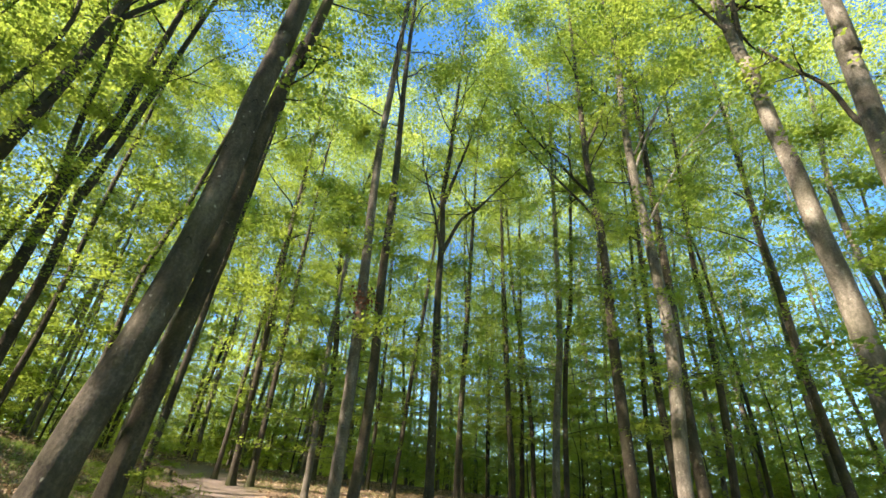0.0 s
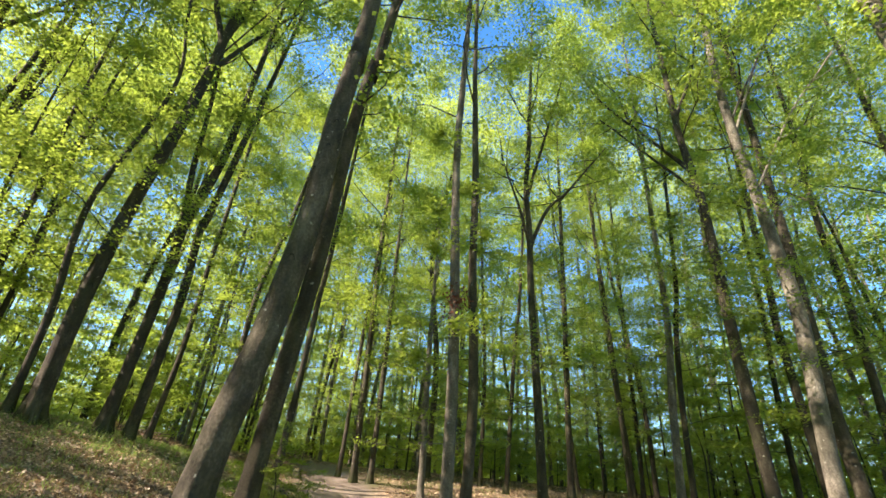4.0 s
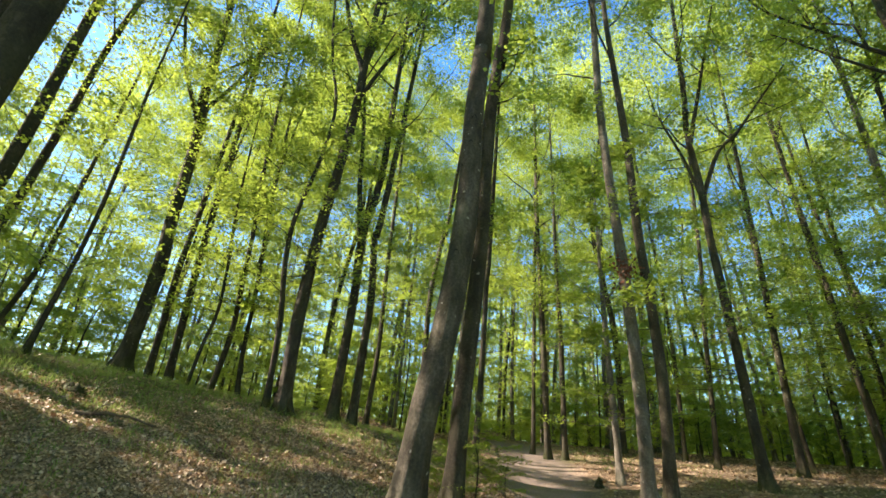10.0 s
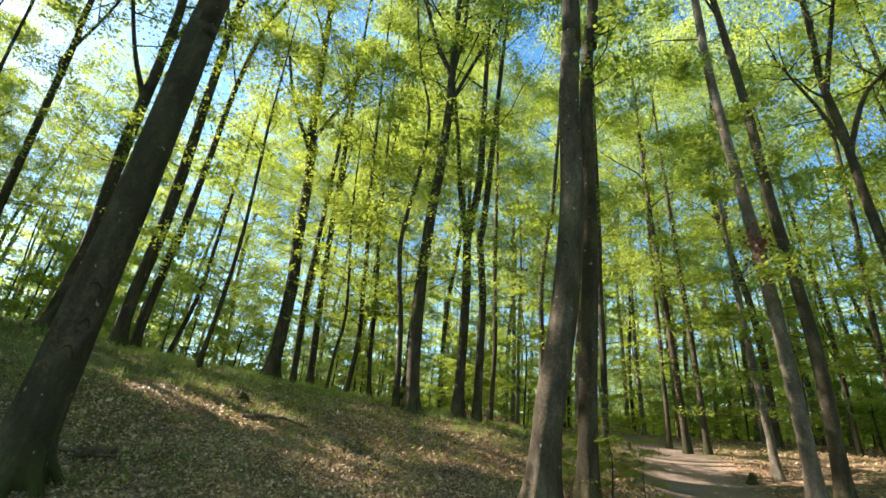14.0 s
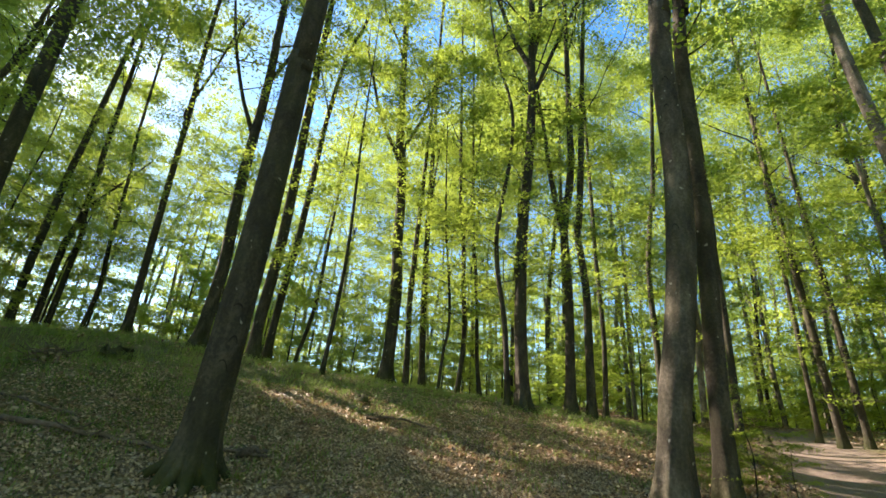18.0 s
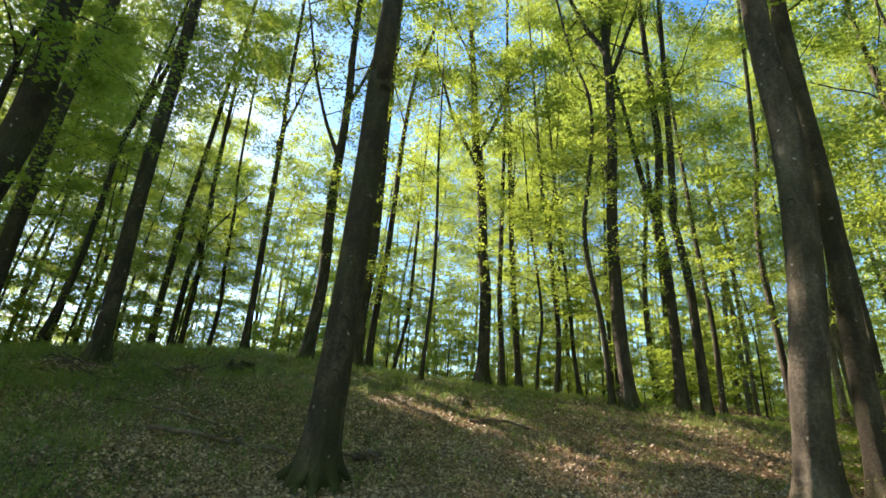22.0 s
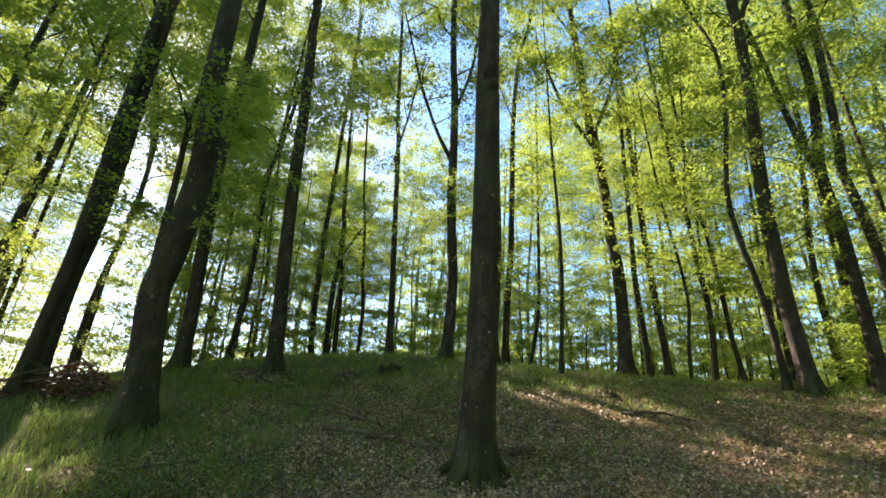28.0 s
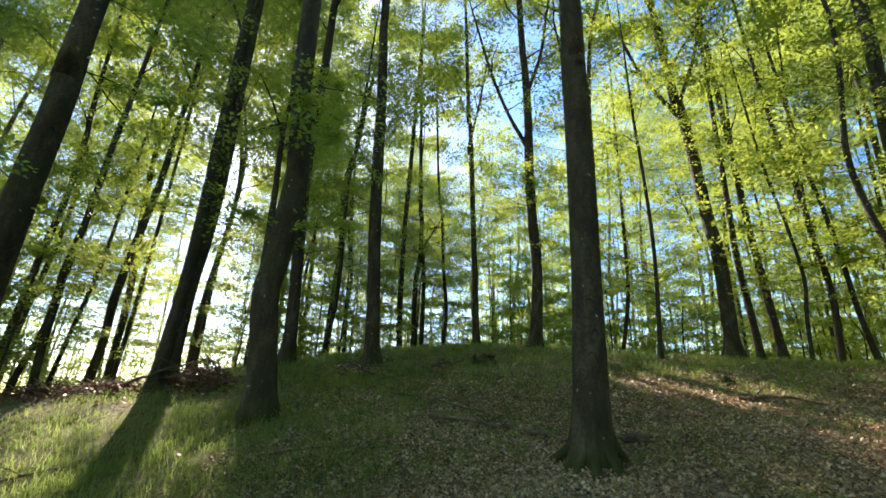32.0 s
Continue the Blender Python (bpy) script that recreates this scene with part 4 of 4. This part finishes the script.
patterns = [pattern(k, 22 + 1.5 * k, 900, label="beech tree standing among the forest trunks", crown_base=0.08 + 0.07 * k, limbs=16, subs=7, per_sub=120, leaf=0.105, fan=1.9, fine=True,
                    reach=4.6, sides=7, foliage=LEAF_HAZED, flare=0.5) for k in range(5)]
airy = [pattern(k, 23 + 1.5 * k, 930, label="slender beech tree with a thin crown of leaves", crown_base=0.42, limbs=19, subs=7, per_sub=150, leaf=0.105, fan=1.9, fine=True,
                reach=4.6, sides=7, foliage=LEAF_HAZED, flare=0.5) for k in range(4)]
bushes = []
for k in range(5):
    hh = 3.2 + 2.0 * k
    bends = ((hh * 0.4, 0.1, -0.1), (hh * 0.7, 0.0, 0.2), (hh, 0.3, 0.1))
    bushes.append(beech(0, 0, 0.022 + 0.006 * k, bends, 950 + k, "thin young beech with level sprays of bright leaves", crown_base=0.12, limbs=12,
                        subs=4, per_sub=80, leaf=0.09, fine=True, reach=1.5 + 0.15 * k, fan=0.8, sides=6, split_limbs=False, foliage=LEAF, flare=0.2, name="beech_sapling", steep=(0.05, 0.7)))


def scatter(kinds, count, r0, r1, az0, az1, gap, clear):
    used = {k: False for k in range(len(kinds))}
    crowns = []
    for ob in kinds:
        me = next(c for c in ob.children if c.name.startswith("crown")).data
        co = np.empty(3 * len(me.vertices), np.float32)
        me.vertices.foreach_get("co", co)
        crowns.append(co.reshape(-1, 3)[::3].astype(float))
    made = tries = 0
    while made < count and tries < 20000:
        tries += 1
        r = math.sqrt(rng.uniform(r0 * r0, r1 * r1))
        a = radians(rng.uniform(az0, az1))
        x, y = -r * math.sin(a), r * math.cos(a)
        if across_path(x, y) < clear or any((x - p) ** 2 + (y - q) ** 2 < gap * gap for p, q in taken):
            continue
        k = int(rng.integers(len(kinds)))
        s = rng.uniform(0.85, 1.15)
        m = pose(x, y, float(floor_z(x, y)) - 0.06, 0, 0, rng.uniform(0, 360))
        if sunny(crowns[k] @ np.array(m.to_3x3()).T * s + np.array(m.translation), BEAMS).sum() > 30:
            continue
        taken.append((x, y))
        if used[k]:
            ob = copy_thing(kinds[k], m)
        else:
            ob = kinds[k]
            ob.matrix_basis = m
            used[k] = True
        ob.scale = (s, s, s * rng.uniform(0.9, 1.1))
        made += 1


scatter(patterns, 42, 19, 40, -70, 45, 2.6, 2.4)
scatter(patterns, 13, 20, 42, 6, 48, 2.0, 2.4)
scatter(airy, 18, 20, 40, 45, 88, 2.6, 2.4)
scatter(airy, 44, 20, 42, 88, 165, 2.4, 2.4)
scatter(airy, 14, 19, 40, 97, 132, 2.0, 2.4)
# unseen trees added behind the camera to cut the sky light on trunks and floor
scatter(patterns, 40, 12, 34, 168, 290, 2.4, 2.4)
scatter(patterns, 6, 7.5, 12, 185, 285, 3.5, 1.6)
scatter(bushes, 95, 16, 38, -62, 40, 1.4, 2.0)
scatter(bushes, 80, 17, 40, 40, 95, 1.4, 2.0)
scatter(bushes, 95, 16, 38, 95, 160, 1.4, 2.0)


def distant_forest(count, r0, r1, az0, az1):
    """The trees too far off to tell apart: all their stems, and all their leaves."""
    stems, spots = [], []
    for k in range(count):
        r = math.sqrt(rng.uniform(r0 * r0, r1 * r1))
        a = radians(rng.uniform(az0, az1))
        x, y = -r * math.sin(a), r * math.cos(a)
        if across_path(x, y) < 2.4:
            continue
        base = np.array([x, y, float(height(x, y)) - 0.1])
        tall = rng.uniform(19, 30)
        line = base + np.c_[np.cumsum(rng.normal(0, 0.25, (6, 2)), 0) - 0.2, np.linspace(0, tall, 6)]
        stems.append(tube(line, rng.uniform(0.08, 0.17) * np.array([1.15, 0.95, 0.8, 0.6, 0.35, 0.1]), 6))
        for j in range(20):
            h = rng.uniform(0.0, 1.0) ** 0.8
            start = at_height(line, base[2] + h * tall)
            ang = rng.uniform(0, 6.28)
            out = np.array([math.cos(ang), math.sin(ang), 0.0])
            start = start + out * rng.uniform(0.0, 2.6) * (1.1 - 0.6 * h)
            spots.append(spray_points(start, start + out * rng.uniform(1.2, 2.6) + [0, 0, rng.uniform(-0.3, 0.5)], rng, 60, 0.8))
    v, f = joined(stems)
    tagged(mesh_object("distant_stems", v, f, BARK_LIT), "far grey stems of the beech forest", "forest", kind="stuff")
    v, f = small_leaves(np.vstack(spots), rng, 0.27)
    tagged(mesh_object("distant_foliage", v, f, LEAF_HAZED), "far green foliage of the beech forest", "forest", kind="stuff")


def undergrowth(count, r0, r1, az0, az1, high=9.0, leaf=0.2, clear=2.2):
    """Low leafy sprays of the shrub layer far between the trunks."""
    spots = []
    for k in range(count):
        r = math.sqrt(rng.uniform(r0 * r0, r1 * r1))
        a = radians(rng.uniform(az0, az1))
        x, y = -r * math.sin(a), r * math.cos(a)
        if across_path(x, y) < clear:
            continue
        start = np.array([x, y, float(height(x, y)) + 0.3 + high * rng.uniform(0, 1) ** 1.4])
        ang = rng.uniform(0, 6.28)
        spots.append(spray_points(start, start + np.array([math.cos(ang), math.sin(ang), 0.1]) * rng.uniform(1.0, 2.4), rng, 44, 0.75))
    spots = np.vstack(spots)
    v, f = small_leaves(spots[~sunny(spots, BEAMS)], rng, leaf)
    tagged(mesh_object("undergrowth", v, f, LEAF_HAZED), "far leafy shrub layer between the trunks", "undergrowth", kind="stuff")


distant_forest(420, 34, 90, -75, 90)
distant_forest(100, 42, 95, 90, 165)
undergrowth(8500, 26, 80, -75, 92)
undergrowth(5000, 26, 80, 92, 165)
undergrowth(3200, 26, 55, 95, 160, 6.0, 0.14)
undergrowth(4500, 52, 95, -75, 60, 3.0)
undergrowth(5200, 30, 66, -70, 60, 4.0, 0.16, 2.6)
undergrowth(2800, 37, 62, -12, 32, 7.0, 0.15, 2.6)
undergrowth(1800, 26, 60, -80, -15, 10.0)

# ---------------- what lies on the ground ----------------
rng = np.random.default_rng(21)


def on_floor(count, x0, x1, y0, y1, keep):
    x, y = rng.uniform(x0, x1, count), rng.uniform(y0, y1, count)
    k = keep(x, y) > rng.uniform(0, 1, count)
    return x[k], y[k]


def fallen_leaves(name, label, x, y, size, lift):
    z = floor_z(x, y) + rng.uniform(0.0, lift, len(x)) + 0.006
    v, f = leaves(np.c_[x, y, z], rng, size, 0.8, 0.36)
    ob = mesh_object(name, v, f, LITTER)
    return tagged(ob, label, "leaf litter", kind="stuff")


near = on_floor(230000, -10.5, 0.5, -4.5, 10, lambda x, y: np.clip(1.25 - 1.0 * grassiness(x, y), 0.1, 1) * np.clip(11 / np.hypot(x, y) - 0.7, 0, 1) * (across_path(x, y) > 1.0))
fallen_leaves("leaf_litter", "dry brown beech leaves lying loose on the slope", *near, 0.044, 0.03)
wide = on_floor(36000, -22, 6, -14, 30, lambda x, y: np.clip(1.1 - 0.7 * grassiness(x, y), 0.1, 1) * (across_path(x, y) > 1.3) * (np.hypot(x, y) > 7))
fallen_leaves("leaf_litter", "dry brown beech leaves scattered under the trees", *wide, 0.09, 0.03)


def grass(name, label, x, y, tall):
    """Tufts of bent blades, two quads each."""
    per = 10
    n = len(x) * per
    bx = np.repeat(x, per) + rng.normal(0, 0.08, n)
    by = np.repeat(y, per) + rng.normal(0, 0.06, n)
    b = np.c_[bx, by, floor_z(bx, by) - 0.01]
    a = rng.uniform(0, 6.283, n)
    d = np.c_[np.cos(a), np.sin(a), np.zeros(n)]
    s = np.c_[-np.sin(a), np.cos(a), np.zeros(n)]
    h = (tall * rng.uniform(0.45, 1.3, n))[:, None]
    w = (0.0018 + 0.003 * rng.uniform(0, 1, n))[:, None]
    up = np.array([[0, 0, 1.0]])
    m = b + h * (0.25 * d + 0.62 * up)
    t = b + h * (rng.uniform(0.45, 0.95, n)[:, None] * d + 0.85 * up)
    v = np.stack([b - s * w, b + s * w, m + s * w, m - s * w, t + s * w * 0.2, t - s * w * 0.2], 1).reshape(-1, 3)
    o = 6 * np.arange(n)[:, None]
    f = np.stack([o + [0, 1, 2, 3], o + [3, 2, 4, 5]], 1).reshape(-1, 4)
    return tagged(mesh_object(name, v, f, GRASS), label, "grass", kind="stuff")


def clumps(x, y):
    return 0.5 + 0.5 * np.sin(1.9 * x + 1.3 * np.sin(1.4 * y)) * np.sin(1.6 * y + 1.1 * np.sin(1.2 * x))


lush = on_floor(12500, -11, -2.5, -9, -2.0, lambda x, y: np.clip(grassiness(x, y) * 1.2, 0.05, 1) * np.clip(clumps(x, y) + 0.3, 0, 1) * np.clip(10 / np.hypot(x, y) - 0.7, 0, 1))
grass("grass", "bright green woodland grass growing in loose tufts", *lush, 0.16)
crest = on_floor(15000, -19, -4, -6, 14, lambda x, y: np.clip(grassiness(x, y) * 0.9 + 0.04, 0, 1) * np.clip(clumps(x, y) + 0.1, 0, 1) * (across_path(x, y) > 1.8))
grass("grass", "short green grass along the brow of the slope", *crest, 0.15)
thin = on_floor(5200, -10.5, -4, -3, 9, lambda x, y: np.clip(clumps(x, y) - 0.15, 0, 1) * np.clip(1.2 - 0.08 * np.hypot(x, y), 0, 1))
grass("grass", "thin grass coming up through the leaf litter", *thin, 0.11)
verge = on_floor(3500, -16, 6, 6, 34, lambda x, y: np.clip(clumps(x, y), 0, 1) * (across_path(x, y) > 1.5) * (across_path(x, y) < 5))
grass("grass", "sparse grass beside the dirt path", *verge, 0.16)


def stick(points, radius, label, name="fallen_branch", twigs=0):
    """A dead branch lying on the ground, a little crooked, with stubs."""
    p = np.array([(x, y, float(floor_z(x, y)) + radius * 0.8 + up) for x, y, up in points])
    root = new(name)
    root.location = p[0]
    tagged(root, label, "branch")
    line = spline(p - p[0], 5 * len(p))
    line[1:-1] += rng.normal(0, radius * 0.35, (len(line) - 2, 3))
    v, f = tube(line, radius * np.linspace(1, 0.45, len(line)), 8, 0.06, rng)
    stem = mesh_object("stem", v, f, DEADWOOD, root)
    for k in range(twigs):
        i = int(rng.integers(3, len(line) - 2))
        a = rng.uniform(0, 6.28)
        tip = line[i] + rng.uniform(0.15, 0.45) * np.array([math.cos(a), math.sin(a), 0.35])
        v, f = tube(np.array([line[i], (line[i] + tip) / 2 + rng.normal(0, 0.02, 3), tip]), radius * np.array([0.4, 0.3, 0.12]), 5)
        mesh_object("twig", v, f, DEADWOOD, stem)
    return root


stick(((-7.42, -1.82, 0.05), (-7.02, -0.81, 0.03), (-6.66, 0.04, 0.02), (-6.5, 0.62, 0.05), (-6.27, 1.09, 0.04)), 0.035, "long dead branch lying behind a beech foot", twigs=3)
stick(((-6.4, 0.75, 0.03), (-6.36, 1.1, 0.05)), 0.06, "short dark broken log end on the leaves")
stick(((-5.3, -6.75, 0.02), (-5.6, -6.4, 0.04), (-5.96, -6.04, 0.03)), 0.02, "thin bare stick lying in sunlit grass", twigs=1)
stick(((-6.1, -3.75, 0.02), (-6.25, -3.2, 0.03), (-6.2, -2.2, 0.03)), 0.018, "thin dead stick half hidden in grass")
stick(((-8.35, 3.2, 0.02), (-8.1, 3.7, 0.05), (-7.7, 4.1, 0.02)), 0.03, "weathered stick on the leaf litter", twigs=1)
stick(((-9.4, -8.4, 0.1), (-9.3, -7.6, 0.35), (-9.2, -6.6, 0.5)), 0.035, "grey branch propped on a brush heap", twigs=3)
stick(((-7.6, -1.0, 0.02), (-8.3, -1.9, 0.03), (-8.6, -2.8, 0.02)), 0.02, "thin crooked twig on the slope", twigs=2)

stick(((-5.81, 11.44, 0.02), (-4.91, 10.23, 0.05), (-3.7, 8.19, 0.02)), 0.05, "bleached broken log along the edge of the path", twigs=2)
stick(((-3.0, 14.7, 0.02), (-3.06, 14.1, 0.04), (-2.7, 13.5, 0.02)), 0.03, "dead branch lying across the sunny slope", twigs=2)


def brush_heap(x, y, along, across, high, turn, count, label, red=False):
    """A low heap of thin dead twigs with dry leaves caught in it."""
    root = new("brush_heap")
    root.location = (x, y, float(floor_z(x, y)))
    tagged(root, label, "brush heap")
    c, s = math.cos(turn), math.sin(turn)
    pieces = []
    for k in range(count):
        u, v = rng.normal(0, 0.42, 2)
        px, py = u * along * c - v * across * s, u * along * s + v * across * c
        top = high * math.exp(-(u * u + v * v) * 1.5)
        z = float(floor_z(x + px, y + py)) - root.location.z + rng.uniform(0, 1) * top
        a, ln = rng.uniform(0, 6.28), rng.uniform(0.25, 0.8)
        d = np.array([math.cos(a), math.sin(a), rng.normal(0, 0.3)]) * ln
        q = np.array([px, py, z + 0.02])
        pieces.append(tube(np.array([q - d / 2, q + rng.normal(0, 0.04, 3), q + d / 2]), rng.uniform(0.006, 0.016) * np.array([1, 0.8, 0.4]), 4))
    v, f = joined(pieces)
    tagged(mesh_object("tangle", v, f, DEADWOOD, root), kind="stuff")
    m = count * 7
    u, w = rng.normal(0, 0.45, (2, m))
    px, py = u * along * c - w * across * s, u * along * s + w * across * c
    z = floor_z(x + px, y + py) - root.location.z + rng.uniform(0, 1, m) * high * np.exp(-(u * u + w * w) * 1.5)
    v, f = leaves(np.c_[px, py, z], rng, 0.085, 0.9, 0.36)
    tagged(mesh_object("leaf_fill", v, f, RUST if red else LITTER, root), kind="stuff")
    return root


RUST = leaf_material("rusty_dead_leaf", (0.09, 0.035, 0.022), (0.22, 0.10, 0.065), (0.14, 0.05, 0.02), (0.25, 0.1, 0.05), 0.15)
clump = rng.normal(0, 1, (170, 3)) * [0.14, 0.14, 0.2] + [-0.05, -0.12, 4.7]
v, f = leaves(clump, rng, 0.085, 0.9, 0.36)
tagged(mesh_object("dead_leaf_clump", v, f, RUST, trees[50], "withered brown leaves caught on a broken twig"), kind="stuff")
brush_heap(-9.3, -6.7, 1.0, 0.6, 0.5, 1.2, 110, "heap of twigs with rusty dead leaves", True)
brush_heap(-9.3, -8.6, 1.5, 0.6, 0.25, 1.7, 90, "low strip of twigs and dead leaves", True)
brush_heap(-9.9, -10.8, 1.4, 0.7, 0.25, 1.5, 80, "low strip of dead twigs in the shade", True)
brush_heap(-11.2, 12.6, 1.8, 0.5, 0.35, 0.8, 110, "long low heap of cut twigs between trunks")
brush_heap(-8.9, 15.0, 1.8, 0.5, 0.35, 0.7, 100, "long low heap of cut twigs beside the slope")
brush_heap(-12.6, 25.6, 1.5, 0.7, 0.6, 0.3, 90, "heap of twigs beside the bend of the path")
brush_heap(-10.2, -1.9, 0.5, 0.3, 0.12, 0.4, 26, "small scatter of dark twigs on the brow")
brush_heap(-10.0, -3.6, 1.1, 0.5, 0.2, 1.0, 60, "low dark heap of twigs below the brow")


def stump(x, y, radius, tall, label):
    """A rotten stump, sunk and ragged, with roots."""
    root = new("tree_stump")
    root.location = (x, y, float(floor_z(x, y)))
    tagged(root, label, "stump")
    h = np.array([-0.15, 0.0, 0.25, 0.5, 0.8, 1.0, 0.75, 0.45, 0.4]) * tall
    r = radius * np.array([1.7, 1.45, 1.2, 1.05, 0.98, 0.9, 0.75, 0.5, 0.05])
    v, f = tube(np.c_[np.zeros((9, 2)), h], r, 22, 0.1, rng)
    rim = np.repeat([0, 0.1, 0.3, 0.6, 1, 1.2, 0.8, 0.3, 0.1], 22)
    v[:, 2] += rim * tall * np.tile(rng.normal(0, 0.32, 22), 9)
    v += rng.normal(0, 0.012, v.shape)
    mesh_object("stump_wood", v, f, BARK, root)
    return root


stump(-11.1, -1.0, 0.24, 0.12, "low dark rotten stump in the grass")
stump(-9.4, 3.5, 0.12, 0.08, "small mossy stump on the slope")
stump(-3.4, 13.2, 0.09, 0.1, "small rotten stump at the edge of the path")
stump(-7.06, 14.66, 0.12, 0.16, "dark rotten stump beside the bend of the path")

# leafy shoots round the foot of the paired beech beside the path
for k, (x, y, s) in enumerate(((-3.75, 6.35, 0.3), (-3.25, 6.2, 0.36), (-3.5, 6.75, 0.32), (-2.95, 6.6, 0.24), (-4.3, 7.3, 0.3))):
    ob = copy_thing(bushes[k % 2], pose(x, y, float(floor_z(x, y)) - 0.03, 0, 0, 70 * k))
    ob.scale = (s * 0.85, s * 0.85, s * 0.8)
    tagged(ob, "leafy beech shoot growing beside a trunk foot")
